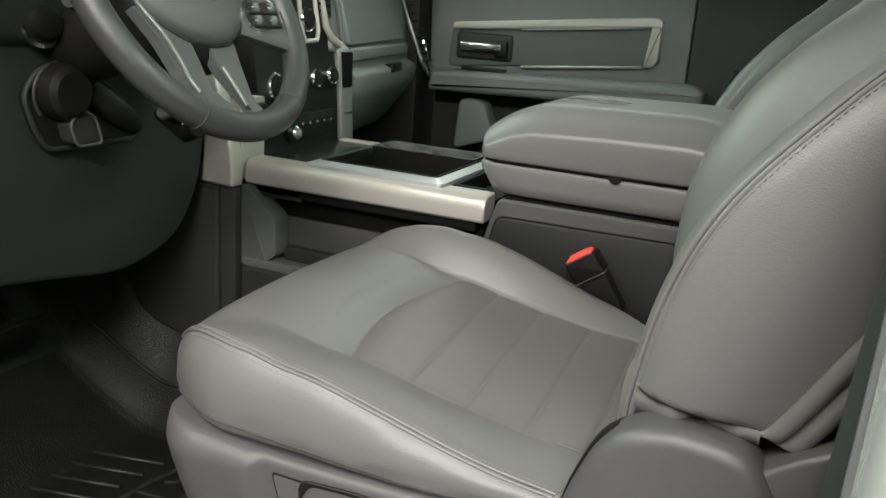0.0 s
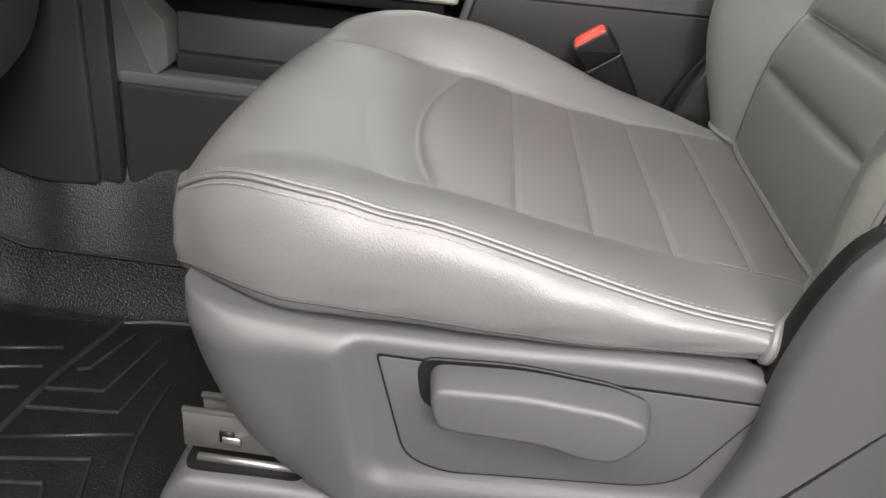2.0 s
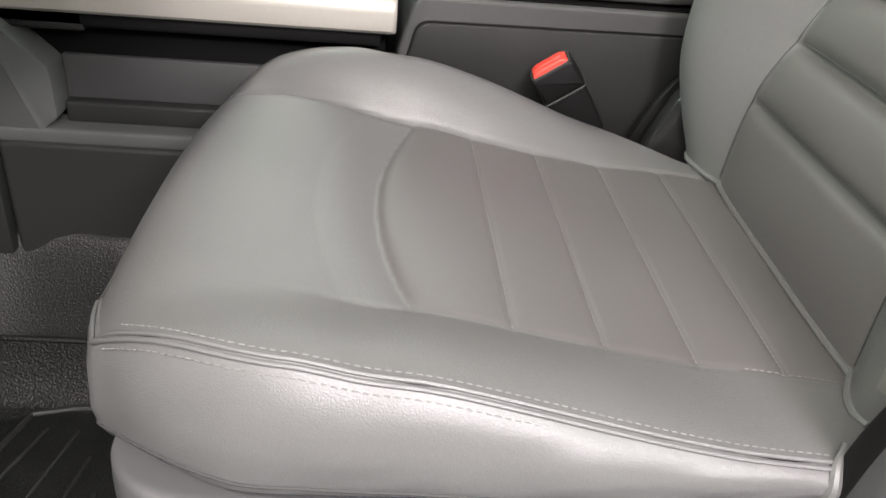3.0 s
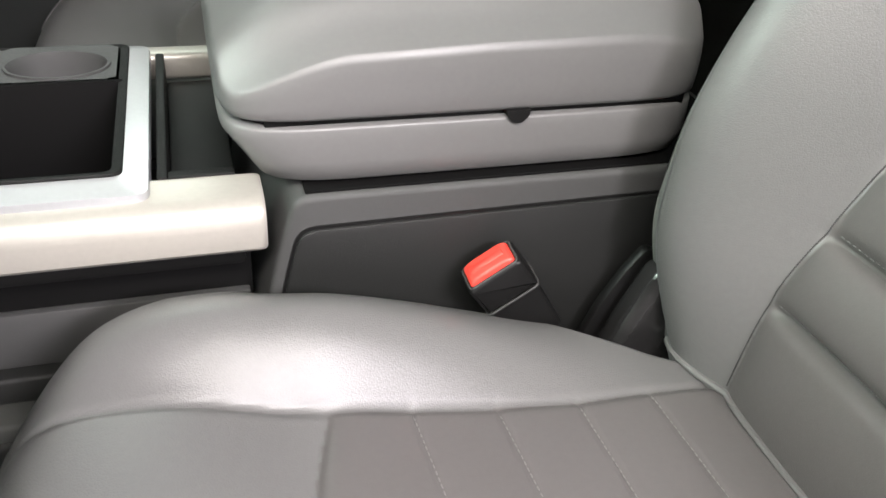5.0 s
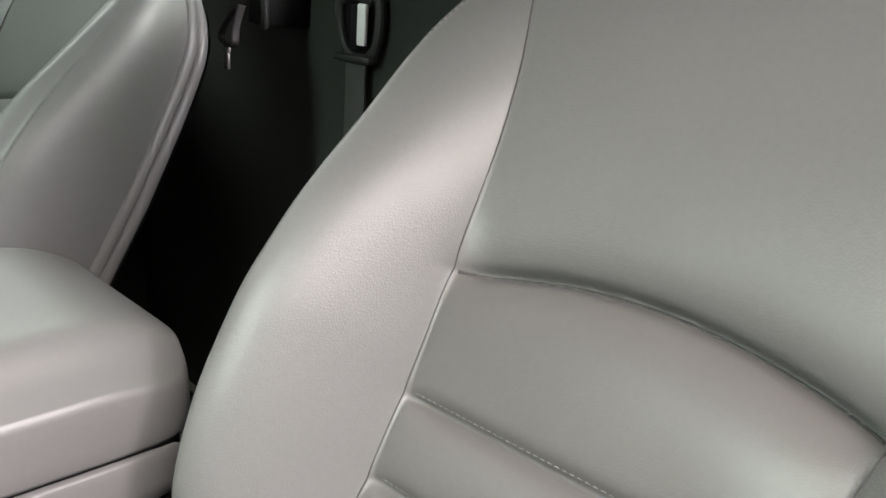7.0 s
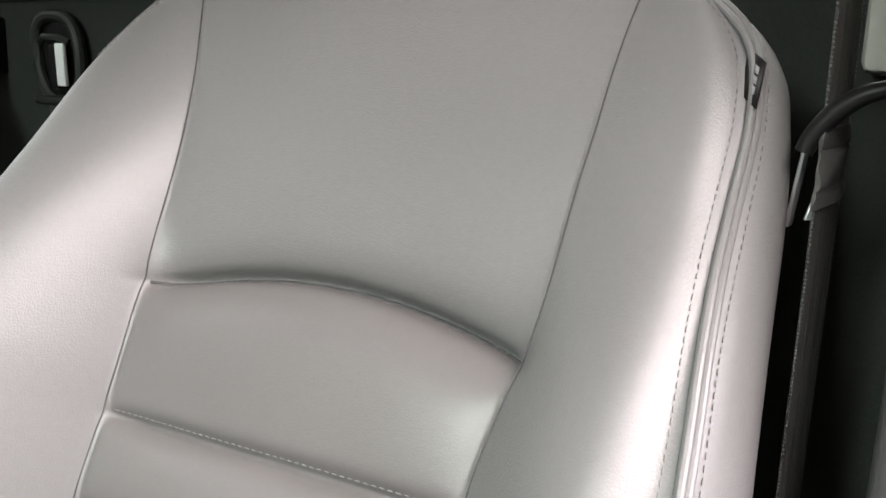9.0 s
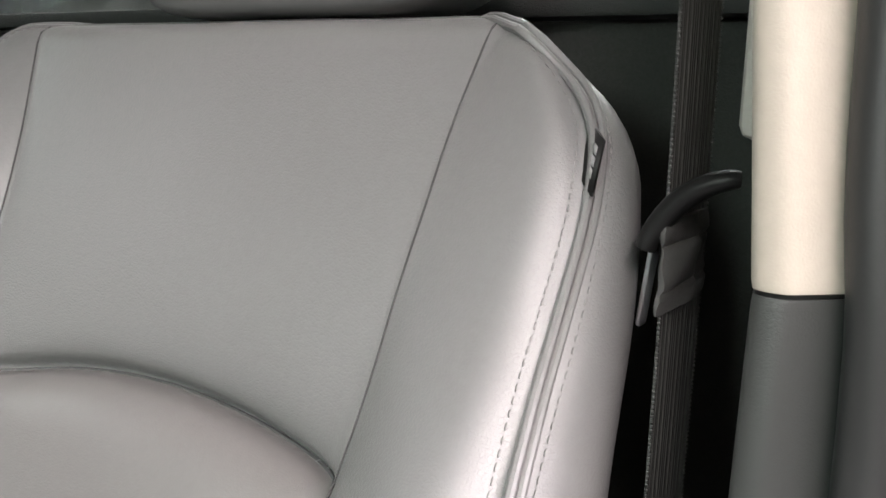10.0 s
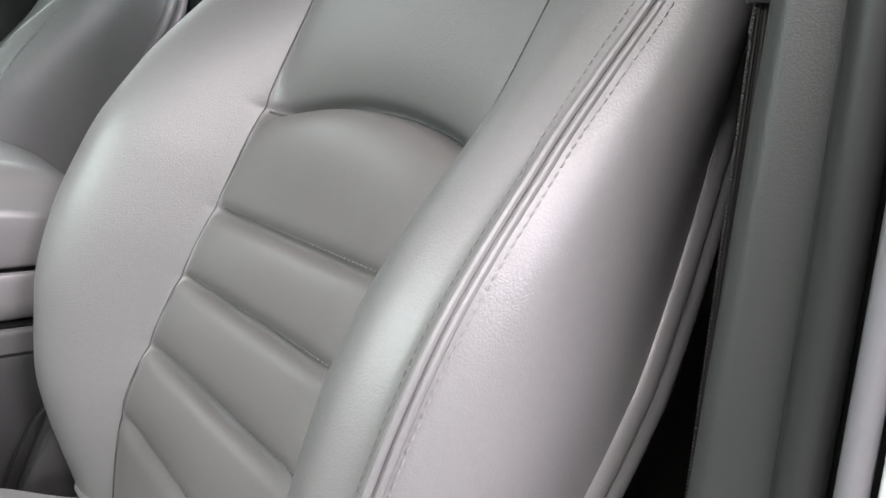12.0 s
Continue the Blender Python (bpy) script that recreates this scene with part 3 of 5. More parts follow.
    for t in BACK_SEAMS:
        path = []
        for i in range(40):
            y = (back_seam_y(t) - 0.004) * (-1 + 2 * i / 39)
            path.append(back_point(y / back_half(t), (t + 0.004 - seam_drop(y)) / BACK_LEN) - Vector((0.0005, 0, -0.0003)))
        part("cross_stitching", stitches(path, 0.0036, 0.002, 0.0005), SEAMTHREAD, parent)
    # a rolled band below the side seam
    low = [Vector((0.507 + 0.099 * i / 24, 0, 0)) for i in range(25)]
    bv = []
    for i, q in enumerate(low):
        q.z = side_low(q.x) + 0.0004
        q.y = min((v for v in verts if v.y < 0), key=lambda v: (v.x - q.x) ** 2 + (v.z - q.z) ** 2).y
    for _ in range(4):
        ys = [q.y for q in low]
        for i in range(1, 24):
            low[i].y = (ys[i - 1] + 2 * ys[i] + ys[i + 1]) / 4
    for i, q in enumerate(low):
        deep = 0.034 - 0.014 * i / 24
        for k in range(9):
            t = k / 8
            bv.append((q.x, q.y - 0.0035 * math.sin(math.pi * min(1, t * 1.15)) + 0.012 * t * t, q.z - deep * t))
    bf = [(i * 9 + k, i * 9 + k + 1, i * 9 + k + 10, i * 9 + k + 9) for i in range(24) for k in range(8)]
    hang("lower_band", mesh_of("lower_band", bv, bf, LEATHER), parent, "rolled grey leather band below the side seam")
    part("side_seam", tube([q - Vector((0, 0.0006, 0)) for q in low], 0.0008, 6), THREADSHADE, parent)
    # a short flap over the lower front corner on the door side
    def flap(u, v):
        s = 0.055 + 0.098 * v - 0.022 * v * u ** 4
        p = back_point(-0.999 + 0.155 * u * (0.50 + 0.50 * v ** 0.8), s / BACK_LEN)
        _, _, dx, dz = back_axis(s)
        edge = min(1.0, 9 * min(1 - u, 1 - v)) ** 0.6
        return p + Vector((-dz, 0, dx)) * (0.0024 * edge - 0.0004)
    hang("corner_flap", ribbon_sheet(flap, 24, 36, "corner_flap", FLAPLEATHER), parent, "grey leather flap at the foot of the seat back")
    # a narrow strip down the console-side foot, pale to stand for its lit side
    def strip(u, v):
        s = 0.045 + 0.135 * v
        p = back_point(0.997, s / BACK_LEN)
        w = math.sin(math.pi * min(1.0, 0.06 + 0.94 * v)) ** 0.7
        return p + Vector((-0.004 * math.sin(math.pi * u) * w + 0.012 * u, 0.013 * u * w, 0.0))
    hang("side_strip", ribbon_sheet(strip, 10, 24, "side_strip", FLAPLEATHER), parent, "pale leather strip for the lit side of the seat back foot")
    # piping where the backrest meets the cushion
    part("lower_piping", tube([back_point(-0.98 + 1.96 * i / 40, 0.035) for i in range(41)], 0.0036, 8), LEATHER, parent, "pale leather piping")


def build_headrest(parent):
    def fn(u, v):
        a, b = 2 * math.pi * u, math.pi * v
        c, s = math.cos(a), math.sin(a)
        e = 0.42
        sx = math.copysign(abs(c) ** e, c) * math.sin(b) ** 0.3
        sy = math.copysign(abs(s) ** e, s) * math.sin(b) ** 0.3
        zz = math.copysign(abs(math.cos(b)) ** 0.6, math.cos(b))
        return Vector((0.84 + 0.06 * sx + 0.02 * zz, -0.014 + 0.142 * sy * (1 + 0.04 * zz), 1.047 + 0.092 * zz))
    hang("headrest", ribbon_sheet(fn, 64, 40, "headrest", LEATHER), parent, "grey leather headrest pad")
    loop = [Vector((0.824 + 0.0605 * math.copysign(abs(math.cos(a)) ** 0.42, math.cos(a)), -0.012 + 0.147 * math.copysign(abs(math.sin(a)) ** 0.42, math.sin(a)), 0.978)) for a in [2 * math.pi * i / 80 for i in range(80)]]
    part("headrest_seam", tube(loop, 0.0018, 6, closed=True), THREADSHADE, parent)
    for y in (-0.06, 0.06):
        part("headrest_post", tube([(0.80, y, 0.92), (0.83, y, 1.02)], 0.006, 12), CHROME, parent)


def shield_top(x):
    return smooth_table([(-0.01, 0.347), (0.02, 0.349), (0.05, 0.349), (0.09, 0.348), (0.16, 0.3465), (0.26, 0.349), (0.39, 0.355), (0.455, 0.352), (0.49, 0.338), (0.64, 0.31)], x)


def shield_nose(z):
    return smooth_table([(0.165, 0.090), (0.174, 0.076), (0.218, 0.040), (0.274, 0.016), (0.32, 0.004), (0.36, 0.000)], z)


def shield_out(x, z):
    """How far the shield stands out: a proud front and foot, then a slope down to the flat round the lever."""
    edge = 0.134 + (0.329 - z) * 0.167
    foot = 0.203 + 0.06 * (x - 0.18)
    d, e = x - edge, z - foot
    # rounded corner where the two slopes meet
    m = min(d, e) if min(d, e) < 0 or d > 0.03 or e > 0.03 else 0.03 - min(0.03, math.hypot(0.03 - d, 0.03 - e))
    t = max(0.0, min(1.0, max(m, z - 0.329) / 0.017))
    y = 0.2785 - 0.0105 * (t * 0.7 + 0.3 * t * t * (3 - 2 * t))
    top = max(0.0, 1 - (shield_top(x) - z) / 0.009)
    low = max(0.0, 1 - (z - 0.168) / 0.012)
    # the front leans in below a rolled shoulder
    under = max(0.0, 0.322 - z) * 0.15 * max(0.0, min(1.0, (0.155 - x) / 0.05))
    return y - 0.007 * top ** 2 - 0.008 * low ** 2 - under


def build_base(parent, mirror=1.0):
    """Plastic shields, rails and lever. mirror -1 puts the lever on the other side."""
    def yy(y):
        return y * mirror
    sd = -1 * mirror
    for side in (sd, -sd):
        rows, lead, run = 40, 14, 90
        grid = []
        for j in range(rows + 1):
            v = j / rows
            line = []
            for i in range(lead + run + 1):
                zt0 = shield_top(0.05)
                if i <= lead:
                    ang = math.pi / 2 * i / lead
                    z = 0.168 + v * (zt0 - 0.168)
                    xf = shield_nose(z)
                    x = xf + 0.068 * (1 - math.cos(ang))
                else:
                    z = 0.168 + v * (zt0 - 0.168)
                    xf = shield_nose(z) + 0.068
                    x = xf + (0.62 - xf) * (i - lead) / run
                z = 0.168 + v * (shield_top(x) - 0.168)
                y = shield_out(x, z)
                if i < lead:
                    y = 0.215 + (y - 0.215) * math.sin(ang)
                line.append(Vector((x, side * y, z)))
            line.append(Vector((line[-1].x, side * 0.2, line[-1].z)))
            grid.append(line)
        # turned in along the upper edge
        for inset, dz in ((0.006, 0.0008), (0.03, 0.0008)):
            grid.append([Vector((q.x, q.y - side * inset, q.z + dz)) for q in grid[rows]])
        w = len(grid[0])
        faces = [(j * w + i, j * w + i + 1, (j + 1) * w + i + 1, (j + 1) * w + i) for j in range(len(grid) - 1) for i in range(w - 1)]
        if side < 0:
            faces = [f[::-1] for f in faces]
        me = mesh_of("side_shield", [q for line in grid for q in line], faces, SKIRT)
        hang("side_shield", me, parent, "grey grained plastic seat base shield")
    panel = fillet([(0.167, 0.3305), (0.460, 0.3300), (0.414, 0.250), (0.385, 0.238), (0.225, 0.224), (0.194, 0.236)], [0.004, 0.004, 0.02, 0.03, 0.03, 0.02])
    part("shield_panel", prism(panel, "y", sd * 0.255, sd * 0.2700, 0.0014, 2), SKIRT, parent, "grey grained inset panel with a dark joint")
    gap = [((p[0] - 0.31) * 1.010 + 0.31, (p[1] - 0.280) * 1.026 + 0.280) for p in panel]
    part("panel_joint", prism(gap, "y", sd * 0.255, sd * 0.2692, 0), BLACK, parent)
    lev = fillet([(0.205, 0.332), (0.212, 0.288), (0.300, 0.286), (0.330, 0.276), (0.358, 0.276), (0.378, 0.305), (0.376, 0.322), (0.350, 0.331), (0.28, 0.337)], [0.016, 0.016, 0.02, 0.02, 0.016, 0.014, 0.012, 0.02, 0.02], 5)
    tap = [((p[0] - 0.29) * 0.94 + 0.29, (p[1] - 0.306) * 0.84 + 0.304) for p in lev]
    part("lever", prism(lev, "y", sd * 0.268, sd * 0.298, 0.005, 3, taper=tap), SKIRT, parent, "smooth grey recline lever")
    rim = [((p[0] - 0.29) * 1.03 + 0.2835, (p[1] - 0.306) * 1.07 + 0.3065) for p in lev]
    part("lever_recess", prism(rim, "y", sd * 0.262, sd * 0.2708, 0.001, 1), BLACK, parent)
    # recliner cover
    for s2, lab in ((sd, "grey grained plastic recliner cover"), (-sd, "dark recliner cover")):
        cov = fillet([(0.452, 0.30), (0.455, 0.36), (0.466, 0.415), (0.484, 0.460), (0.508, 0.487), (0.552, 0.497), (0.604, 0.491), (0.630, 0.45), (0.66, 0.30), (0.66, 0.165), (0.40, 0.165), (0.44, 0.25)], [0.01, 0.02, 0.03, 0.02, 0.02, 0.03, 0.02, 0.03, 0.02, 0.02, 0.02, 0.02], 5)
        if s2 == sd:
            part("recliner_cover", prism(cov, "y", s2 * 0.240, s2 * 0.292, 0.014, 4), SKIRT, parent, lab)
            lip = [(x - 0.0025 * max(0.0, min(1.0, (0.56 - x) / 0.05)), z - 0.006 * max(0.0, min(1.0, (z - 0.42) / 0.05)) * max(0.0, min(1.0, (x - 0.49) / 0.03))) for x, z in cov]
            part("cover_lip", prism(lip, "y", s2 * 0.246, s2 * 0.266, 0.003, 2), BLACK, parent, "black edge behind the recliner cover")
        else:
            cov = fillet([(0.424, 0.30), (0.437, 0.352), (0.457, 0.404), (0.479, 0.452), (0.505, 0.452), (0.54, 0.34), (0.54, 0.25), (0.43, 0.25)], 0.012)
            part("recliner_cover", prism(cov, "y", s2 * 0.225, s2 * 0.258, 0.012, 4), GLOSS, parent, lab)
            fl = fillet([(0.432, 0.36), (0.446, 0.398), (0.464, 0.432), (0.482, 0.456), (0.51, 0.44), (0.51, 0.36)], 0.008)
            part("cover_flange", prism(fl, "y", s2 * 0.259, s2 * 0.270, 0.003, 2), BLACK, parent)
    # foot of the rear shell behind the recliner
    foot = fillet([(0.600, 0.468), (0.632, 0.492), (0.662, 0.510), (0.690, 0.48), (0.705, 0.38), (0.60, 0.38)], [0.006, 0.01, 0.01, 0.02, 0.02, 0.01])
    part("shell_foot", prism(foot, "y", sd * 0.235, sd * 0.281, 0.006, 3), SKIRT, parent, "grey plastic foot of the seat back shell")
    # rails on risers
    for y in (-0.2, 0.2):
        # an open channel with rolled upper rims
        bm = box(-0.014, 0.56, y - 0.014, y + 0.014, 0.160, 0.164, 0.001, 1)
        for e in (-1, 1):
            x0 = -0.014 if e < 0 else -0.004
            box(x0, 0.56, y + e * 0.013 - 0.0015, y + e * 0.013 + 0.0015, 0.160, 0.201, 0.001, 1, bm)
            tube([(x0, y + e * 0.0115, 0.2005), (0.56, y + e * 0.0115, 0.2005)], 0.0033, 8, bm=bm)
        part("seat_track", bm, TRACKSTEEL, parent, "dull zinc steel seat track")
        part("track_slot", box(0.020, 0.034, y - 0.0150, y - 0.0143, 0.170, 0.183, 0.0), BLACK, parent)
        part("track_tab", box(0.023, 0.040, y - 0.0175, y - 0.0148, 0.170, 0.178, 0.001, 1), STEEL, parent, "bright steel latch tab")
        foot = fillet([(-0.047, 0.0), (-0.040, 0.085), (-0.030, 0.122), (-0.010, 0.146), (0.06, 0.149), (0.60, 0.149), (0.60, 0.0)], [0.004, 0.03, 0.02, 0.02, 0.02, 0.01, 0.004])
        part("seat_riser", prism(foot, "y", y - 0.045, y + 0.045, 0.014, 4), SKIRT, parent, "grey plastic riser over the track foot")
        part("riser_slit", prism(fillet([(-0.010, y - 0.030), (0.10, y - 0.030), (0.10, y + 0.030), (-0.010, y + 0.030)], 0.012), "z", 0.147, 0.1505, 0), BLACK, parent)
        part("foot_bolt", tube([(0.000, y - 0.018, 0.1525), (0.10, y - 0.018, 0.1525)], 0.004, 8), TRACKSTEEL, parent)
    part("underpan", box(0.06, 0.62, -0.22, 0.22, 0.19, 0.33, 0.01), BLACK, parent)
    part("front_shield", box(0.060, 0.085, -0.215, 0.215, 0.22, 0.335, 0.010, 4), SKIRT, parent, "grey plastic seat front cover")


def build_seat(name, label, mirror):
    seat = thing(name, label, "car seat", "front seats")
    build_cushion(seat)
    build_backrest(seat)
    build_headrest(seat)
    build_base(seat, mirror)
    return seat


driver_seat = build_seat("driver_seat", "grey leather bucket seat with light stitching and plastic base", 1.0)
passenger_seat = thing("passenger_seat", "grey leather passenger bucket seat beside the console", "car seat", "front seats")
passenger_seat.matrix_world = pose(-0.05, 0.925, 0)
for ob in list(driver_seat.children):
    c = ob.copy()
    scene.collection.objects.link(c)
    c.parent = passenger_seat
    c.matrix_parent_inverse = Matrix()
    c.matrix_basis = Matrix.Diagonal((1, -1, 1, 1))
# a sewn tag on the near shoulder of the driver's backrest
TAG_AT = Vector((0.7225, -0.2475, 0.8870))
TAG_WIDE = Vector((-0.0125, -0.0105, -0.0070))
TAG_LONG = Vector((-0.0125, 0.0005, -0.0235))
TAG_FACE = TAG_LONG.cross(TAG_WIDE).normalized()


def tag_block(u0, u1, v0, v1, t0, t1):
    """A thin slanted block on the tag: u across, v along, t out of it."""
    bm = box(u0, u1, v0, v1, t0, t1, 0.0)
    for v in bm.verts:
        v.co = TAG_AT + TAG_WIDE * v.co.x + TAG_LONG * v.co.y + TAG_FACE * v.co.z
    return bm


tag = part("seat_tag", tag_block(-0.5, 0.5, -0.5, 0.5, -0.0008, 0.0008), BLACK, driver_seat, "small black sewn fabric tag")
for k in range(3):
    part("tag_print", tag_block(0.02, 0.30, -0.30 + k * 0.21, -0.14 + k * 0.21, 0.0006, 0.0011), GLYPH, tag)


# ---- buckle and belts ----
def build_buckle():
    b = thing("seat_belt_buckle", "black seat belt buckle with a red button beside the driver cushion", "seat belt")
    m = Matrix.Translation((0.3345, 0.2515, 0.4625)) @ Euler((radians(6), radians(-36), radians(-4))).to_matrix().to_4x4()
    body = prism(fillet([(-0.021, -0.096), (0.019, -0.096), (0.0235, -0.034), (-0.0235, -0.034)], [0.006, 0.006, 0.004, 0.004]), "y", -0.0125, 0.0125, 0.004, 3)
    cap = prism(fillet([(-0.0245, -0.033), (0.0245, -0.033), (0.0245, -0.002), (0.021, 0.0005), (-0.021, 0.0005), (-0.0245, -0.002)], 0.002), "y", -0.0148, 0.0148, 0.0035, 3)
    button = prism(fillet([(-0.0205, -0.010), (0.0205, -0.010), (0.0205, 0.0030), (0.014, 0.0058), (-0.014, 0.0058), (-0.0205, 0.0030)], 0.003), "y", -0.0112, 0.0112, 0.0026, 3)
    slot = box(-0.015, 0.015, -0.0035, 0.0035, 0.0040, 0.0066, 0.0005, 1)
    ring = tube([(x, y, -0.0335) for x, y in fillet([(-0.0246, -0.0149), (0.0246, -0.0149), (0.0246, 0.0149), (-0.0246, 0.0149)], 0.005)], 0.0010, 6, closed=True)
    rim = tube([(x, y, 0.0002) for x, y in fillet([(-0.0222, -0.0126), (0.0222, -0.0126), (0.0222, 0.0126), (-0.0222, 0.0126)], 0.004)], 0.0008, 6, closed=True)
    for nm, bm, mat, lab in (("housing", body, BLACK, ""), ("collar", cap, BLACK, "black plastic buckle head"), ("release_button", button, RED, "red push button"),
                             ("button_dish", slot, RED, ""), ("edge_ring", ring, MIDGREY, "worn grey moulding line"), ("edge_ring", rim, MIDGREY, "")):
        bmesh.ops.transform(bm, matrix=m, verts=bm.verts)
        part(nm, bm, mat, b, lab)
    strap = box(0.375, 0.415, 0.243, 0.249, 0.20, 0.37, 0.002)
    part("strap", strap, WEB, b)


build_buckle()


# ---- centre console ----
TRAYSILVER = material("satin_silver_ring", (0.52, 0.53, 0.54), 0.30, metal=0.6, var=0.04)


CHEEK = material("grey_cubby_plastic", (0.076, 0.079, 0.074), 0.5, var=0.08, bump=0.2, bump_scale=700, kind="leather", spec=0.3)


SIDEPANEL = material("charcoal_grained_panel", (0.0125, 0.013, 0.0125), 0.42, var=0.1, bump=0.3, bump_scale=700, kind="leather", spec=0.3)


def frame_ring(loops):
    """A closed frame through a row of equal outlines at given heights."""
    bm = bmesh.new()
    rings = [[bm.verts.new((x, y, z)) for x, y in pts] for pts, z in loops]
    n = len(rings[0])
    for a, b in zip(rings, rings[1:] + rings[:1]):
        for k in range(n):
            bm.faces.new((a[k], a[(k + 1) % n], b[(k + 1) % n], b[k]))
    return bm


def build_console():
    c = thing("center_console", "dark grey plastic centre console with satin silver trim", "console")
    # pedestal under the arm rest
    out = fillet([(0.150, 0.0), (0.150, 0.36), (0.172, 0.47), (0.188, 0.5195), (0.62, 0.5195), (0.62, 0.0)], [0.01, 0.02, 0.03, 0.012, 0.02, 0.01])
    part("pedestal", prism(out, "y", 0.286, 0.625, 0.006, 3), MIDGREY, c, "mid grey plastic console pedestal")
    pan = fillet([(0.160, 0.20), (0.175, 0.43), (0.190, 0.491), (0.60, 0.495), (0.60, 0.20)], [0.01, 0.02, 0.015, 0.01, 0.01])
    part("side_panel", prism(pan, "y", 0.2825, 0.30, 0.0025, 2), SIDEPANEL, c, "charcoal grained side panel")
    pj = [((x - 0.39) * 1.008 + 0.39, (z - 0.35) * 1.016 + 0.35) for x, z in pan]
    part("panel_joint", prism(pj, "y", 0.2845, 0.30, 0), BLACK, c)
    # a black sheet on the pedestal stands for the shade in the gap
    part("top_recess", box(0.196, 0.60, 0.2905, 0.62, 0.5185, 0.5215, 0.001), BINSHADE, c, "black sheet for the shade in the gap below the arm rest")
    # lower body
    part("lower_body", box(-0.285, 0.155, 0.274, 0.64, 0.0, 0.325, 0.008, 3), STACKGREY, c)
    # near-black back wall paints in the shade under the rail
    part("cubby_back", box(-0.29, 0.155, 0.324, 0.332, 0.32, 0.478, 0.002), BINSHADE, c)
    cheek = fillet([(-0.286, 0.325), (-0.286, 0.472), (-0.276, 0.472), (-0.214, 0.414), (-0.212, 0.354), (-0.228, 0.342), (-0.228, 0.325)], [0.002, 0.002, 0.006, 0.006, 0.006, 0.003, 0.002])
    part("cubby_cheek", prism(cheek, "y", 0.279, 0.34, 0.002, 2), CHEEK, c, "mid grey cheek of the side cubby")
    part("cubby_shelf", box(-0.284, 0.152, 0.277, 0.330, 0.322, 0.3415, 0.005, 3), CHEEK, c, "grey ledge of the side cubby")
    part("cubby_step", box(-0.212, 0.152, 0.303, 0.330, 0.340, 0.366, 0.004, 3), STACKGREY, c)
    # lower half of that wall, coloured paler as its lit part
    part("cubby_panel", box(-0.212, 0.152, 0.317, 0.327, 0.366, 0.418, 0.002), MIDGREY, c)
    # silver rails: a flat top and a rounded near face
    prof = [(0.2905, 0.4735), (0.2875, 0.477), (0.2872, 0.496), (0.2895, 0.507), (0.295, 0.5125), (0.304, 0.5155), (0.335, 0.5165), (0.335, 0.4735)]
    bm = bmesh.new()
    xs = [(-0.283, 1.0), (-0.15, 1.0), (0.0, 1.0), (0.161, 1.0), (0.1645, 0.975), (0.1665, 0.92)]
    rings = [[bm.verts.new((x, 0.312 + (y - 0.312) * g, 0.498 + (z - 0.498) * g)) for y, z in prof] for x, g in xs]
    for a, b in zip(rings, rings[1:]):
        for k in range(len(prof)):
            bm.faces.new((a[k], a[(k + 1) % len(prof)], b[(k + 1) % len(prof)], b[k]))
    bm.faces.new(rings[0])
    bm.faces.new(rings[-1][::-1])
    part("silver_rail", bm, SILVER, c, "satin silver trim rail")
    part("silver_rail", box(-0.285, 0.159, 0.602, 0.63, 0.488, 0.516, 0.006, 3), SILVER, c, "satin silver trim rail")
    part("rail_underside", box(-0.285, 0.150, 0.300, 0.40, 0.455, 0.475, 0.004), BLACK, c)
    # tray with a chrome ring
    x0, x1, y0, y1 = -0.175, 0.085, 0.305, 0.615
    out = fillet([(x0, y0), (x1, y0), (x1, y1), (x0, y1)], 0.012)
    inn = fillet([(x0 + 0.018, y0 + 0.022), (x1 - 0.018, y0 + 0.022), (x1 - 0.018, y1 - 0.014), (x0 + 0.018, y1 - 0.014)], 0.010)
    inn2 = fillet([(x0 + 0.026, y0 + 0.030), (x1 - 0.026, y0 + 0.030), (x1 - 0.026, y1 - 0.016), (x0 + 0.026, y1 - 0.016)], 0.008)
    part("tray_ring", frame_ring([(out, 0.508), (out, 0.519), ([(a * 0.97 + b * 0.03, c2 * 0.97 + d * 0.03) for (a, c2), (b, d) in zip(out, inn)], 0.5215), (inn, 0.5265), (inn, 0.515)]), TRAYSILVER, c, "satin silver tray surround")
    part("tray_lip", frame_ring([(inn, 0.510), (inn, 0.528), ([(a * 0.9 + b * 0.1, c2 * 0.9 + d * 0.1) for (a, c2), (b, d) in zip(inn, inn2)], 0.529), (inn2, 0.527), (inn2, 0.512)]), LOWER, c, "charcoal inner lip")
    part("tray_wall", frame_ring([(inn, 0.395), (inn, 0.5115), (inn2, 0.5115), (inn2, 0.395)]), BINSHADE, c)
    part("tray_bin", box(x0 + 0.02, x1 - 0.02, y0 + 0.02, y1 - 0.02, 0.385, 0.395, 0.0), BINSHADE, c, "black open tray floor")
    for cx in (-0.099, 0.005):
        bm = bmesh.new()
        n, r, cy, hx, z = 40, 0.034, 0.548, 0.052, 0.5292
        loops = []
        for kind in range(6):
            row = []
            for k in range(n):
                ang = 2 * math.pi * (k + 0.5) / n
                ca, sa = math.cos(ang), math.sin(ang)
                if kind == 0:
                    g = min(hx / max(abs(ca), 1e-6), (0.0515 if sa > 0 else 0.0365) / max(abs(sa), 1e-6))
                    row.append(bm.verts.new((cx + ca * g, cy + sa * g, z)))
                else:
                    rr, dz = ((r + 0.0012, 0.0), (r + 0.001, 0.002), (r - 0.0008, 0.002), (r - 0.002, -0.004), (r - 0.005, -0.05))[kind - 1]
                    row.append(bm.verts.new((cx + ca * rr * 1.32, cy + sa * rr, z + dz)))
            loops.append(row)
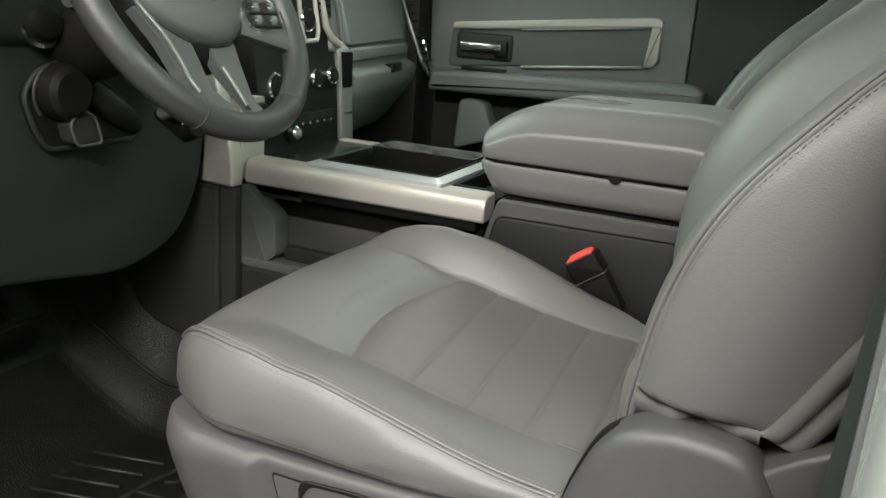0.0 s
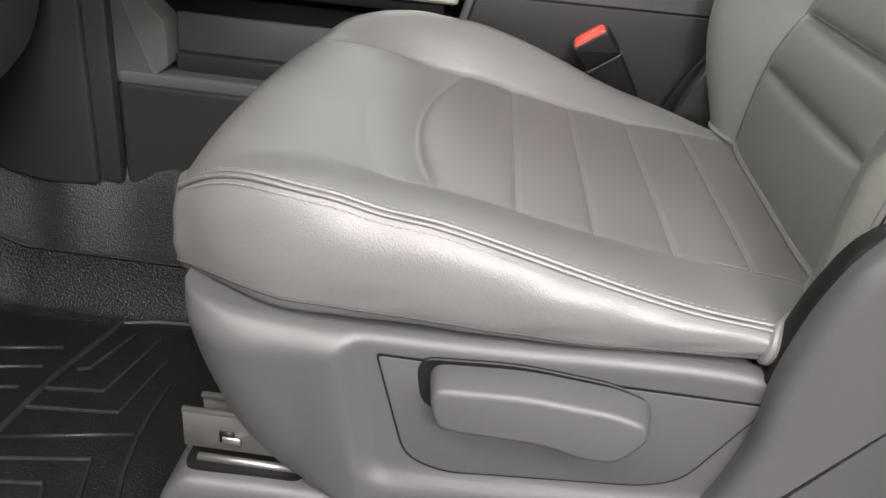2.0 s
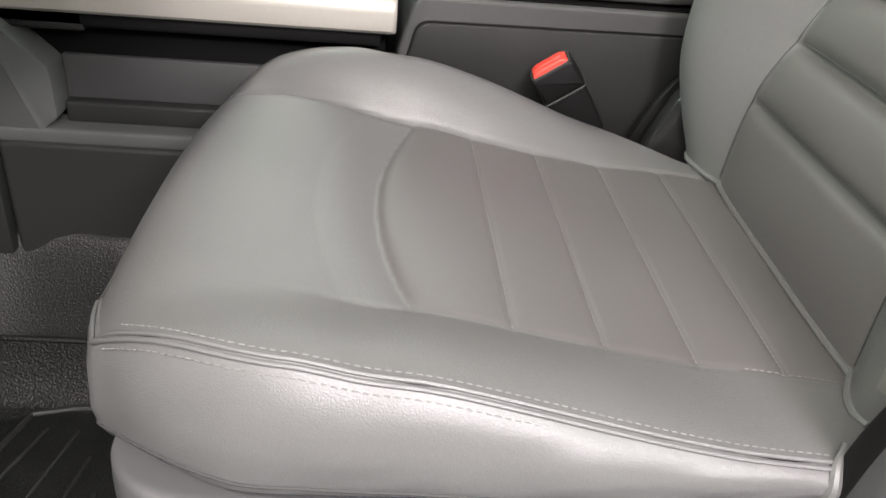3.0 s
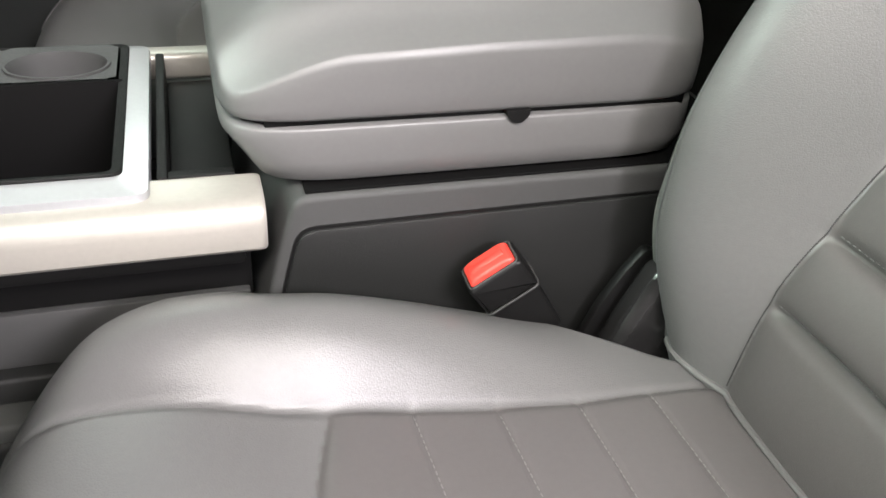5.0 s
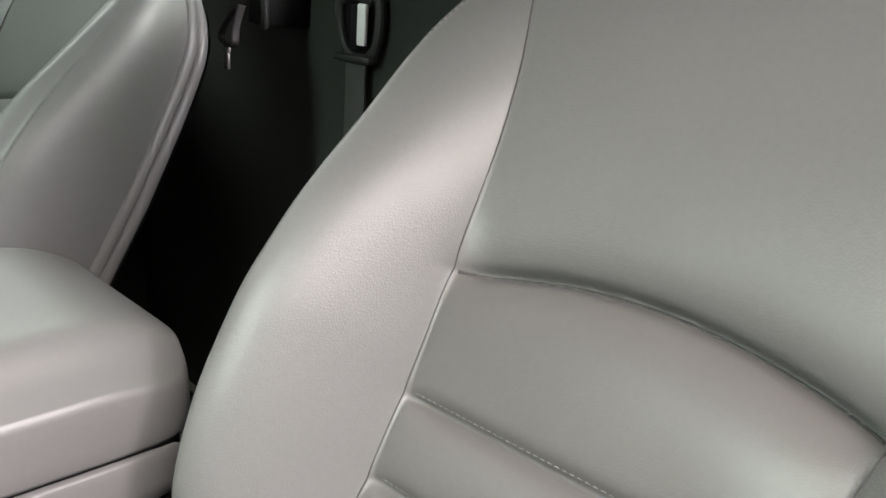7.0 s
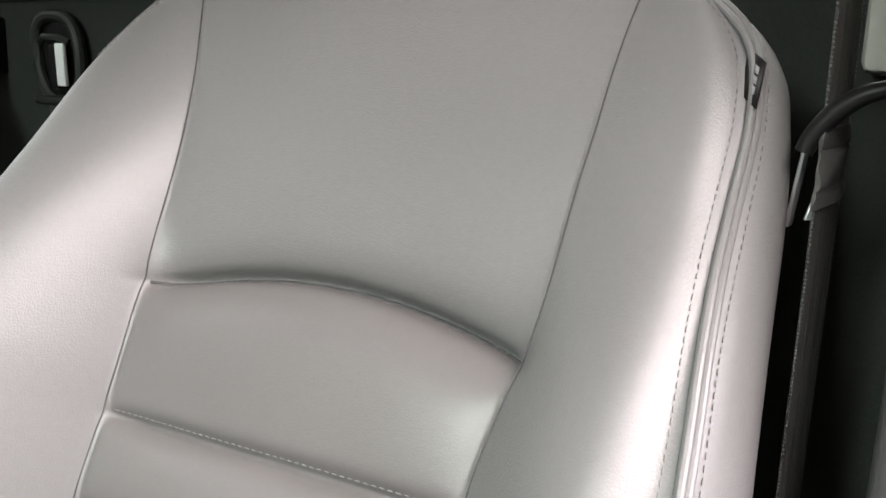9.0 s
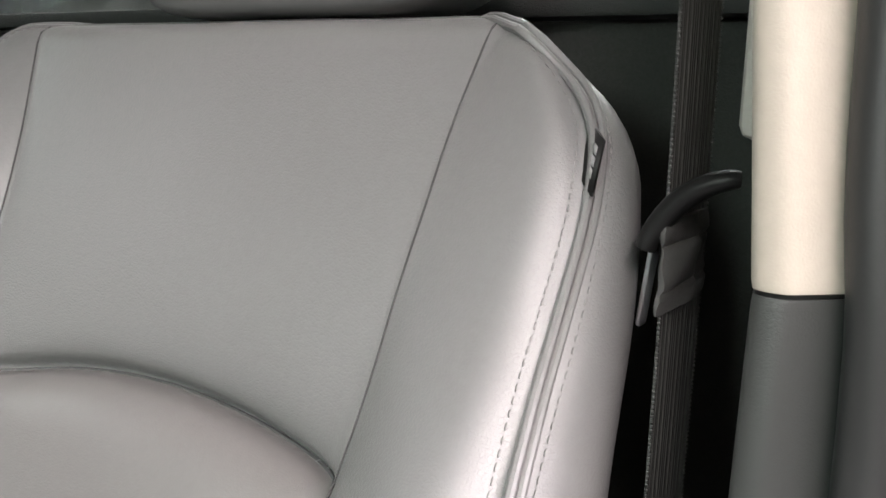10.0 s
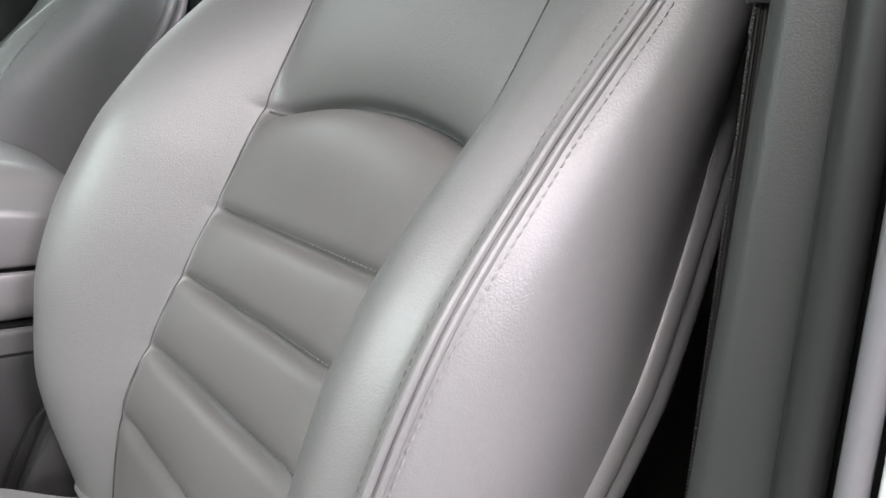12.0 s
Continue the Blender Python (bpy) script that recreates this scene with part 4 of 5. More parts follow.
        for p, q in zip(loops, loops[1:]):
            for k in range(n):
                bm.faces.new((p[k], p[(k + 1) % n], q[(k + 1) % n], q[k]))
        bm.faces.new(loops[-1])
        part("cup_holder", bm, MIDGREY, c, "round grey cup holder")
    part("holder_front", box(x0 + 0.022, x1 - 0.022, 0.5065, 0.512, 0.39, 0.5285, 0.001, 1), BINSHADE, c)
    # socket in the tray wall
    m = Matrix.Translation((x0 + 0.030, 0.509, 0.470)) @ Euler((0, radians(90), 0)).to_matrix().to_4x4()
    part("power_socket", lathe([(0.014, 0.0), (0.014, 0.006), (0.011, 0.008), (0.010, 0.001)], 20, m), STEEL, c, "round metal power socket")
    bm = box(x0 + 0.0325, x0 + 0.034, 0.44, 0.456, 0.415, 0.417, 0)
    box(x0 + 0.0325, x0 + 0.034, 0.436, 0.438, 0.415, 0.43, 0, 1, bm)
    part("socket_mark", bm, WHITE, c)
    # slot between the tray and the arm rest
    part("front_slot", box(0.098, 0.15, 0.345, 0.59, 0.44, 0.492, 0.003), LOWER, c)
    bm = box(0.09, 0.098, 0.335, 0.60, 0.46, 0.519, 0.002)
    box(0.098, 0.148, 0.335, 0.345, 0.46, 0.519, 0.002, 2, bm)
    part("slot_lip", bm, LOWER, c)
    # bin ahead of the tray, below the stack
    part("front_bin", box(-0.36, -0.175, 0.30, 0.62, 0.45, 0.512, 0.004), GLOSS, c)
    return c


build_console()


def lid_z(x, y):
    """Top of the arm rest: a broad pad with a step round it."""
    cx, cy, hx, hy = 0.335, 0.4575, 0.197, 0.163
    ex, ey = abs((x - cx) / hx), abs((y - cy) / hy)
    z = 0.667 + 0.004 * (x - 0.30) / 0.2
    front = max(0, (0.27 - x) / 0.135)
    z -= 0.052 * front ** 2.4
    q = max(0.0, (ey - 0.60) / 0.40)
    z -= 0.018 * (1 / (1 + math.exp(-(ey - 0.80) / 0.035))) + 0.022 * q ** 2
    rear = max(0, (x - 0.44) / 0.095)
    z -= 0.03 * rear ** 2.2
    return z


def build_lid():
    a = thing("console_armrest", "grey vinyl console arm rest lid, closed", "arm rest")
    cx, cy = 0.335, 0.4575

    def ring(t, n=96):
        pts = []
        for k in range(n):
            ang = 2 * math.pi * k / n
            e = 0.22
            px = math.copysign(abs(math.cos(ang)) ** e, math.cos(ang))
            py = math.copysign(abs(math.sin(ang)) ** e, math.sin(ang))
            pts.append((cx + (0.198 if px > 0 else 0.196) * px * t, cy + 0.1635 * py * t))
        return pts

    verts, faces, n = [], [], 96
    ts = [0.02, 0.1, 0.2, 0.3, 0.4, 0.5, 0.55, 0.6, 0.64, 0.68, 0.72, 0.76, 0.8, 0.83, 0.86, 0.89, 0.92, 0.945, 0.965, 0.98, 0.99]
    for t in ts:
        for x, y in ring(t):
            verts.append((x, y, lid_z(x, y)))
    for t, h in ((1.0, 0.85), (1.004, 0.6), (1.004, 0.3), (1.0, 0.06), (0.992, 0.0), (0.96, 0.0)):
        for x, y in ring(t):
            zt = lid_z(cx + (x - cx) * 0.985, cy + (y - cy) * 0.985)
            verts.append((x, y, 0.576 + (zt - 0.576) * h))
    R = len(verts) // n
    for j in range(R - 1):
        for k in range(n):
            faces.append((j * n + k, j * n + (k + 1) % n, (j + 1) * n + (k + 1) % n, (j + 1) * n + k))
    faces.append(tuple(range(n - 1, -1, -1)))
    hang("lid", mesh_of("lid", verts, faces, LID), a, "padded grey lid with a stepped crown")
    # box below the lid, tucked in towards the foot
    verts, faces = [], []
    for t, z in ((0.95, 0.5705), (0.992, 0.5705), (1.0, 0.568), (1.0, 0.560), (0.991, 0.543), (0.970, 0.527), (0.94, 0.5235), (0.86, 0.5235)):
        for x, y in ring(t):
            if z < 0.56:
                x += (0.5735 - z) * 0.35 * (1 if x < 0.3 else 0)
            verts.append((x, cy + (y - cy) * (1 if z > 0.55 else 1.02), z))
    R = len(verts) // n
    for j in range(R - 1):
        for k in range(n):
            faces.append((j * n + k, j * n + (k + 1) % n, (j + 1) * n + (k + 1) % n, (j + 1) * n + k))
    faces.append(tuple(range(n)))
    hang("bin_body", mesh_of("bin_body", verts, faces, LID), a, "grey plastic bin below the lid")
    part("lid_joint", box(0.17, 0.510, 0.301, 0.614, 0.569, 0.579, 0.0), BLACK, a)
    part("foot_joint", box(0.21, 0.50, 0.316, 0.60, 0.512, 0.530, 0.0), BLACK, a)
    notch = prism([(0.361 + 0.0095 * math.cos(a), 0.5765 + 0.0105 * math.sin(a)) for a in [math.pi + math.pi * i / 12 for i in range(13)]], "y", 0.2905, 0.300, 0)
    part("latch_notch", notch, BLACK, a)
    # pressed emblem: a plain shield outline with two wavy bars
    bm = bmesh.new()
    sh = fillet([(0.236, 0.412), (0.30, 0.405), (0.332, 0.422), (0.340, 0.462), (0.305, 0.485), (0.245, 0.485)], 0.010)
    tube([(x, y, lid_z(x, y) + 0.0006) for x, y in sh], 0.0016, 6, closed=True, bm=bm)
    for y0 in (0.422, 0.446, 0.468):
        tube([(0.242 + 0.08 * i / 12, y0 + 0.006 * math.sin(i * 0.9 + y0 * 90), lid_z(0.242 + 0.08 * i / 12, y0) + 0.0006) for i in range(13)], lambda q: 0.0008 + 0.0026 * math.sin(math.pi * q), 6, bm=bm, flat=0.5)
    part("emblem", bm, LID, a, "pressed plain emblem on the lid")


build_lid()


# ---- dash, stack, wheel ----
SPOKESILVER = material("dull_silver_inlay", (0.22, 0.22, 0.21), 0.4, metal=0.5, var=0.04)
LEGSILVER = material("dull_silver_trim", (0.17, 0.178, 0.167), 0.4, metal=0.45, var=0.06, bump=0.12, kind="brushed")


def sweep(bm):
    """Sweeps the passenger side of the dash back towards the door and leans it forward."""
    for v in bm.verts:
        v.co.x += 0.078 - 0.2 * (v.co.y - 0.69) - 0.3 * max(0.0, v.co.z - 0.70)
    return bm


def build_dash():
    d = thing("dashboard", "dark grey dashboard with a silver framed centre stack", "dashboard")
    # side cheek of the stack by the driver's leg
    cheek = fillet([(-0.316, 0.175), (-0.316, 0.468), (-0.360, 0.468), (-0.43, 0.62), (-0.80, 0.66), (-0.80, 0.36), (-0.525, 0.29), (-0.515, 0.215), (-0.46, 0.182), (-0.39, 0.170)], [0.012, 0.004, 0.004, 0.02, 0.02, 0.02, 0.03, 0.04, 0.03, 0.02])
    part("stack_cheek", prism(cheek, "y", 0.251, 0.285, 0.006, 3), STACKGREY, d, "charcoal grained side of the centre stack")
    part("stack_cheek", prism(cheek, "y", 0.625, 0.66, 0.006, 3), LOWER, d)
    part("stack_post", box(-0.40, -0.286, 0.262, 0.30, 0.178, 0.468, 0.004), STACKGREY, d)
    post = fillet([(-0.356, 0.470), (-0.284, 0.470), (-0.286, 0.53), (-0.315, 0.64), (-0.37, 0.85), (-0.41, 0.85), (-0.355, 0.62), (-0.345, 0.53)], [0.002, 0.006, 0.02, 0.03, 0.01, 0.01, 0.03, 0.02])
    part("silver_post", prism(post, "y", 0.251, 0.283, 0.005, 3), SILVER, d, "satin silver leg of the stack frame")
    part("silver_post", box(-0.312, -0.287, 0.279, 0.350, 0.478, 0.62, 0.004), SILVER, d, "satin silver panel beside the column")
    leg = fillet([(-0.287, 0.505), (-0.293, 0.60), (-0.300, 0.690), (-0.312, 0.704), (-0.37, 0.704), (-0.345, 0.505)], [0.006, 0.03, 0.01, 0.01, 0.006, 0.006])
    part("frame_leg", prism(leg, "y", 0.622, 0.674, 0.006, 3), LEGSILVER, d, "dull silver leg of the stack frame")
    leg = fillet([(-0.304, 0.69), (-0.316, 0.74), (-0.345, 0.88), (-0.39, 0.88), (-0.36, 0.69)], 0.01)
    part("frame_leg", prism(leg, "y", 0.598, 0.642, 0.006, 3), LEGSILVER, d, "dull silver leg of the stack frame")
    part("switch_pad", box(-0.292, -0.276, 0.287, 0.345, 0.545, 0.61, 0.006, 3), LOWER, d)
    # stack face, leaning forward
    face = fillet([(-0.295, 0.50), (-0.300, 0.60), (-0.335, 0.88), (-0.50, 0.88), (-0.50, 0.50)], 0.01)
    part("stack_face", prism(face, "y", 0.350, 0.623, 0.004), LOWER, d, "charcoal centre stack face")
    for y, z, r in ((0.536, 0.641, 0.0165), (0.596, 0.644, 0.0165), (0.476, 0.638, 0.0165), (0.520, 0.752, 0.021), (0.40, 0.63, 0.024)):
        x = -0.300 - (z - 0.60) * 0.125
        m = Matrix.Translation((x, y, z)) @ Euler((0, radians(81), 0)).to_matrix().to_4x4()
        k = part("knob", lathe([(r, 0), (r, 0.003), (r * 0.86, 0.005), (r * 0.84, 0.011), (r * 0.78, 0.014), (r * 0.5, 0.0142)], 28, m), LOWER, d)
        part("knob_ring", lathe([(r * 1.15, 0.0), (r * 1.15, 0.007), (r * 1.02, 0.011), (r * 0.88, 0.009), (r * 0.88, 0.0)], 28, m), CHROME, k, "chrome knob ring")
    bm = box(-0.300, -0.291, 0.43, 0.61, 0.530, 0.578, 0.004)
    sw = part("switch_panel", bm, LOWER, d, "row of dark rocker switches")
    for i in range(5):
        part("switch_mark", box(-0.2906, -0.2900, 0.475 + i * 0.026, 0.481 + i * 0.026, 0.556, 0.560, 0), GLYPH, sw)
    part("switch_knob", lathe([(0.014, 0), (0.014, 0.012), (0.011, 0.016)], 20, Matrix.Translation((-0.291, 0.440, 0.545)) @ Euler((0, radians(90), 0)).to_matrix().to_4x4()), CHROME, d, "chrome push knob")
    # silver frame leg on the passenger side with a grab slot
    part("grab_slot", box(-0.31, -0.2895, 0.630, 0.664, 0.618, 0.690, 0.004), BINSHADE, d)
    part("latch_bar", box(-0.292, -0.284, 0.632, 0.662, 0.566, 0.571, 0.002), CHROME, d, "small chrome latch bar")
    bm = tube([(-0.322, 0.500, 0.80), (-0.311, 0.500, 0.728), (-0.309, 0.510, 0.712), (-0.309, 0.550, 0.714), (-0.312, 0.558, 0.732), (-0.322, 0.556, 0.80)], 0.0045, 8)
    tube([(-0.322, 0.580, 0.80), (-0.312, 0.586, 0.740), (-0.307, 0.602, 0.718), (-0.302, 0.630, 0.704)], 0.007, 8, bm=bm)
    part("frame_inlay", bm, SILVER, d, "satin silver frame inlay")
    # centre vents
    bm = bmesh.new()
    for i in range(6):
        box(-0.33, -0.318, 0.562, 0.615, 0.755 + i * 0.013, 0.760 + i * 0.013, 0.001, 1, bm)
    part("vent_slats", bm, BLACK, d)
    # passenger side
    dash = fillet([(-0.42, 0.545), (-0.378, 0.600), (-0.372, 0.640), (-0.40, 0.652), (-0.40, 0.66), (-0.395, 0.80), (-0.43, 0.93), (-0.95, 0.93), (-0.95, 0.50), (-0.50, 0.45)], [0.03, 0.02, 0.01, 0.005, 0.01, 0.04, 0.06, 0.02, 0.02, 0.06])
    part("passenger_dash", sweep(prism(dash, "y", 0.68, 1.235, 0.006, 3)), DOORGREY, d, "dark grey passenger side dash")
    gl = fillet([(0.69, 0.700), (1.135, 0.706), (1.15, 0.88), (0.70, 0.88)], 0.012)
    part("glove_door", sweep(prism(gl, "x", -0.42, -0.391, 0.006, 3)), DOORGREY, d, "mid grey upper glove box door")
    part("glove_strip", sweep(box(-0.40, -0.384, 0.69, 1.14, 0.668, 0.696, 0.006, 3)), DOORGREY, d)
    part("glove_latch", sweep(box(-0.392, -0.370, 0.955, 1.045, 0.630, 0.651, 0.003)), BLACK, d)
    ring = [(-0.408 - 0.05 * math.cos(a), 1.20 + 0.026 * math.sin(a), 0.732 + 0.12 * math.cos(a)) for a in [2 * math.pi * i / 40 for i in range(40)]]
    part("vent_ring", tube(ring, 0.006, 8, closed=True), CHROME, d, "chrome vent surround")
    part("vent_well", tube([(-0.372, 1.207, 0.63), (-0.392, 1.207, 0.68), (-0.43, 1.207, 0.77), (-0.458, 1.207, 0.84)], 0.021, 12, flat=0.6), BLACK, d)
    bm = bmesh.new()
    for i in range(9):
        box(-0.412 - 0.0083 * (i - 4), -0.390 - 0.0083 * (i - 4), 1.184, 1.216, 0.652 + i * 0.02, 0.656 + i * 0.02, 0.001, 1, bm)
    part("vent_slats", bm, BLACK, d)
    # driver side: knee panel below the column, top pad
    knee = fillet([(-0.37, 0.93), (0.25, 0.93), (0.25, 0.56), (0.232, 0.470), (0.18, 0.392), (0.06, 0.356), (-0.15, 0.395), (-0.37, 0.42)], [0.03, 0.01, 0.03, 0.05, 0.06, 0.08, 0.1, 0.03])
    part("knee_panel", prism(knee, "x", -0.95, -0.338, 0.009, 3), DARK, d, "dark green grey knee panel")
    part("dash_band", box(-0.40, -0.322, -0.37, 0.24, 0.705, 0.93, 0.03, 5), DARK, d)
    # recess with the brake release lever
    rec = fillet([(-0.120, 0.646), (-0.097, 0.678), (-0.051, 0.690), (0.027, 0.650), (0.088, 0.590), (0.074, 0.572), (-0.088, 0.572), (-0.105, 0.60)], 0.014)
    part("recess", prism(rec, "x", -0.34, -0.326, 0.003), BLACK, d)
    lip = part("recess_lip", tube([(-0.327, y, z) for y, z in rec], 0.004, 8, closed=True), DARK, d)
    lev = fillet([(-0.062, 0.577), (-0.016, 0.577), (-0.028, 0.615), (-0.052, 0.626), (-0.072, 0.610)], 0.01)
    lever = part("release_lever", prism(lev, "x", -0.33, -0.300, 0.004, 3), STACKGREY, d, "grey parking brake release lever")
    part("lever_rim", tube([(-0.2995, y, z) for y, z in lev], 0.0022, 8, closed=True), MIDGREY, lever, "worn pale rim of the lever")
    drum = [(-0.345, -0.066, 0.650), (-0.318, -0.066, 0.650), (-0.300, -0.066, 0.650), (-0.294, -0.066, 0.650)]
    part("recess_block", tube(drum, lambda q: 0.038 - 0.010 * max(0.0, q - 0.6) / 0.4, 24), BLACK, d)
    part("recess_block", tube([(-0.345, -0.016, 0.652), (-0.318, 0.01, 0.628), (-0.312, 0.042, 0.606), (-0.318, 0.064, 0.592)], lambda q: 0.024 - 0.010 * q, 14), BLACK, d)
    arc = [(-0.322, -0.066 + 0.041 * math.cos(a), 0.646 + 0.041 * math.sin(a)) for a in [radians(110 + 9 * i) for i in range(13)]]
    part("recess_bead", tube(arc, 0.0026, 8), STACKGREY, d)
    # light switch and its ring, at the outer end
    m = Matrix.Translation((-0.328, -0.087, 0.738)) @ Euler((0, radians(80), 0)).to_matrix().to_4x4()
    part("light_switch", lathe([(0.028, 0), (0.028, 0.004), (0.023, 0.006), (0.021, 0.02), (0.016, 0.022)], 28, m), BLACK, d)
    part("light_switch_ring", lathe([(0.033, 0), (0.033, 0.004), (0.028, 0.006), (0.028, 0)], 28, m), CHROME, d, "chrome switch ring")
    return d


build_dash()


HUBGREY = material("grey_airbag_cover", (0.060, 0.062, 0.059), 0.45, var=0.05, bump=0.25, bump_scale=700, kind="leather")
RIMLEATHER = material("charcoal_rim_leather", (0.032, 0.0325, 0.0315), 0.4, var=0.05, bump=0.2, bump_scale=600, kind="leather")


def build_wheel():
    w = thing("steering_wheel", "grey leather wrapped steering wheel with silver spokes", "steering wheel")
    th = 0.556
    c = Vector((-0.131, -0.018, 0.783))
    ax = Vector((math.cos(th), 0, math.sin(th)))  # towards the driver
    up = Vector((-math.sin(th), 0, math.cos(th)))
    sd = Vector((0, 1, 0))

    def at(a, r, h=0.0):
        return c + (sd * math.cos(a) + up * math.sin(a)) * r + ax * h
    bm = tube([at(2 * math.pi * i / 96, 0.178) for i in range(96)], 0.0185, 16, closed=True)
    part("rim", bm, RIMLEATHER, w, "dark grey leather rim")
    for a in (radians(-122), radians(-60), radians(20), radians(160)):
        ring = [at(a, 0.178) + ((sd * math.cos(a) + up * math.sin(a)) * math.cos(q) + ax * math.sin(q)) * 0.0188 for q in [2 * math.pi * k / 20 for k in range(20)]]
        part("rim_seam", tube(ring, 0.0008, 5, closed=True), THREADSHADE, w)
    hub = [(0.093, 0.05), (0.088, -0.004), (0.054, -0.047), (0.027, -0.066), (-0.02, -0.069), (-0.058, -0.059), (-0.090, -0.037), (-0.107, -0.012), (-0.110, 0.05), (-0.06, 0.085), (0.05, 0.085)]
    out = fillet(hub, 0.02, 5)
    bm = bmesh.new()
    n = len(out)
    mx, my = -0.01, 0.0
    loops = []
    skirt = bmesh.new()
    ring0 = []
    for g, e, h in ((1.06, 1.27, -0.045), (1.06, 1.25, -0.014), (1.03, 1.16, -0.006), (0.99, 0.99, 0.001)):
        ring0.append([skirt.verts.new(c + sd * (mx + (p[0] - mx) * g) + up * (my + (p[1] - my) * e) + ax * h) for p in out])
    for a, b in zip(ring0, ring0[1:]):
        for k in range(n):
            skirt.faces.new((a[k], a[(k + 1) % n], b[(k + 1) % n], b[k]))
    part("hub_skirt", skirt, LOWER, w)
    part("hub_back", tube([c - ax * 0.02, c - ax * 0.09], 0.078, 24), BLACK, w)
    for g, h in ((0.97, -0.045), (0.975, -0.002), (0.965, 0.004), (0.94, 0.009), (0.88, 0.014), (0.6, 0.021), (0.2, 0.023)):
        loops.append([bm.verts.new(c + sd * (mx + (p[0] - mx) * g) + up * (my + (p[1] - my) * g) + ax * h) for p in out])
    for a, b in zip(loops, loops[1:]):
        for k in range(n):
            bm.faces.new((a[k], a[(k + 1) % n], b[(k + 1) % n], b[k]))
    bm.faces.new(loops[-1])
    bm.faces.new(loops[0][::-1])
    part("hub", bm, HUBGREY, w, "mid grey grained airbag cover")
    em = fillet([(0.022, 0.012), (0.016, -0.016), (0, -0.026), (-0.016, -0.016), (-0.022, 0.012), (0, 0.020)], 0.004)
    part("emblem", tube([c + sd * p[0] + up * (p[1] + 0.01) + ax * 0.0235 for p in em], 0.002, 6, closed=True), CHROME, w, "plain metal emblem outline")

    def spoke(a0, a1, r0, r1, w0, w1, mat, h, name, label=""):
        bm = bmesh.new()
        P = []
        for i in range(9):
            t = i / 8
            a = a0 + (a1 - a0) * t
            r = r0 + (r1 - r0) * t
            P.append((at(a, r, h * (1 - t)), w0 + (w1 - w0) * t, a))
        rings = []
        for p, ww, a in P:
            tn = (-sd * math.sin(a) + up * math.cos(a))
            rings.append([bm.verts.new(p + tn * ww * ex + ax * 0.008 * ez) for ex, ez in ((-1, -1), (-1.05, 0.3), (-0.8, 1), (0.8, 1), (1.05, 0.3), (1, -1))])
        for a, b in zip(rings, rings[1:]):
            for k in range(6):
                bm.faces.new((a[k], a[(k + 1) % 6], b[(k + 1) % 6], b[k]))
        bm.faces.new(rings[0])
        bm.faces.new(rings[-1][::-1])
        part(name, bm, mat, w, label)
    def plate(name, pts, h0, h1, mat, label=""):
        bm = bmesh.new()
        pts = fillet(pts, 0.006, 3)
        lo = [bm.verts.new(c + sd * p[0] + up * p[1] + ax * h0) for p in pts]
        hi = [bm.verts.new(c + sd * p[0] + up * p[1] + ax * h1) for p in pts]
        m = len(pts)
        for k in range(m):
            bm.faces.new((lo[k], lo[(k + 1) % m], hi[(k + 1) % m], hi[k]))
        f0, f1 = bm.faces.new(lo[::-1]), bm.faces.new(hi)
        bmesh.ops.bevel(bm, geom=[e for e in bm.edges if f1 in e.link_faces], offset=0.002, segments=2, affect="EDGES")
        part(name, bm, mat, w, label)
    plate("lower_spoke", [(-0.118, -0.012), (-0.100, -0.055), (-0.094, -0.090), (-0.094, -0.112), (-0.084, -0.138), (-0.050, -0.157), (-0.020, -0.168), (-0.022, -0.148), (-0.044, -0.132), (-0.051, -0.109), (-0.049, -0.083), (-0.05, -0.04)], -0.014, 0.0, HUBGREY)
    plate("lower_spoke", [(-0.022, -0.060), (-0.019, -0.098), (0.006, -0.148), (0.002, -0.168), (0.034, -0.168), (0.027, -0.154), (0.018, -0.141), (0.026, -0.089), (0.036, -0.055)], -0.014, 0.0, HUBGREY)
    for pts in ([(-0.110, -0.004), (-0.106, -0.018), (-0.090, -0.051), (-0.083, -0.086), (-0.082, -0.108), (-0.076, -0.125)], [(-0.015, -0.096), (-0.009, -0.119), (-0.002, -0.149)]):
        pts = [(p.x, p.y) for p in spline([(x, y, 0) for x, y in pts], 6)]
        part("spoke_trim", tube([c + sd * p[0] + up * p[1] + ax * 0.001 for p in pts], 0.0058, 8, flat=0.5), SPOKESILVER, w, "satin silver spoke inlay")
    for a in (radians(-16), radians(160)):
        spoke(a, a, 0.06, 0.168, 0.036, 0.032, HUBGREY, 0.004, "side_spoke")
    for i in range(2):
        for j in range(2):
            p = c + sd * (0.088 - 0.006 * i + 0.036 * j) + up * (-0.018 - 0.0195 * i) + ax * 0.012
            b = box(-0.003, 0.003, -0.0170, 0.0170, -0.0090, 0.0090, 0.002)
            bmesh.ops.transform(b, matrix=Matrix.Translation(p) @ Euler((0, -th, 0)).to_matrix().to_4x4(), verts=b.verts)
            k = part("button", b, GLOSS, w)
            g = box(0.0031, 0.0034, -0.004, 0.004, -0.001, 0.001, 0)
            bmesh.ops.transform(g, matrix=Matrix.Translation(p) @ Euler((0, -th, 0)).to_matrix().to_4x4(), verts=g.verts)
            part("button_mark", g, GLYPH, k)
    ring = [c + sd * (0.103 + 0.040 * math.copysign(abs(math.cos(a)) ** 0.5, math.cos(a))) + up * (-0.028 + 0.0225 * math.copysign(abs(math.sin(a)) ** 0.5, math.sin(a))) + ax * 0.013 for a in [2 * math.pi * i / 32 for i in range(32)]]
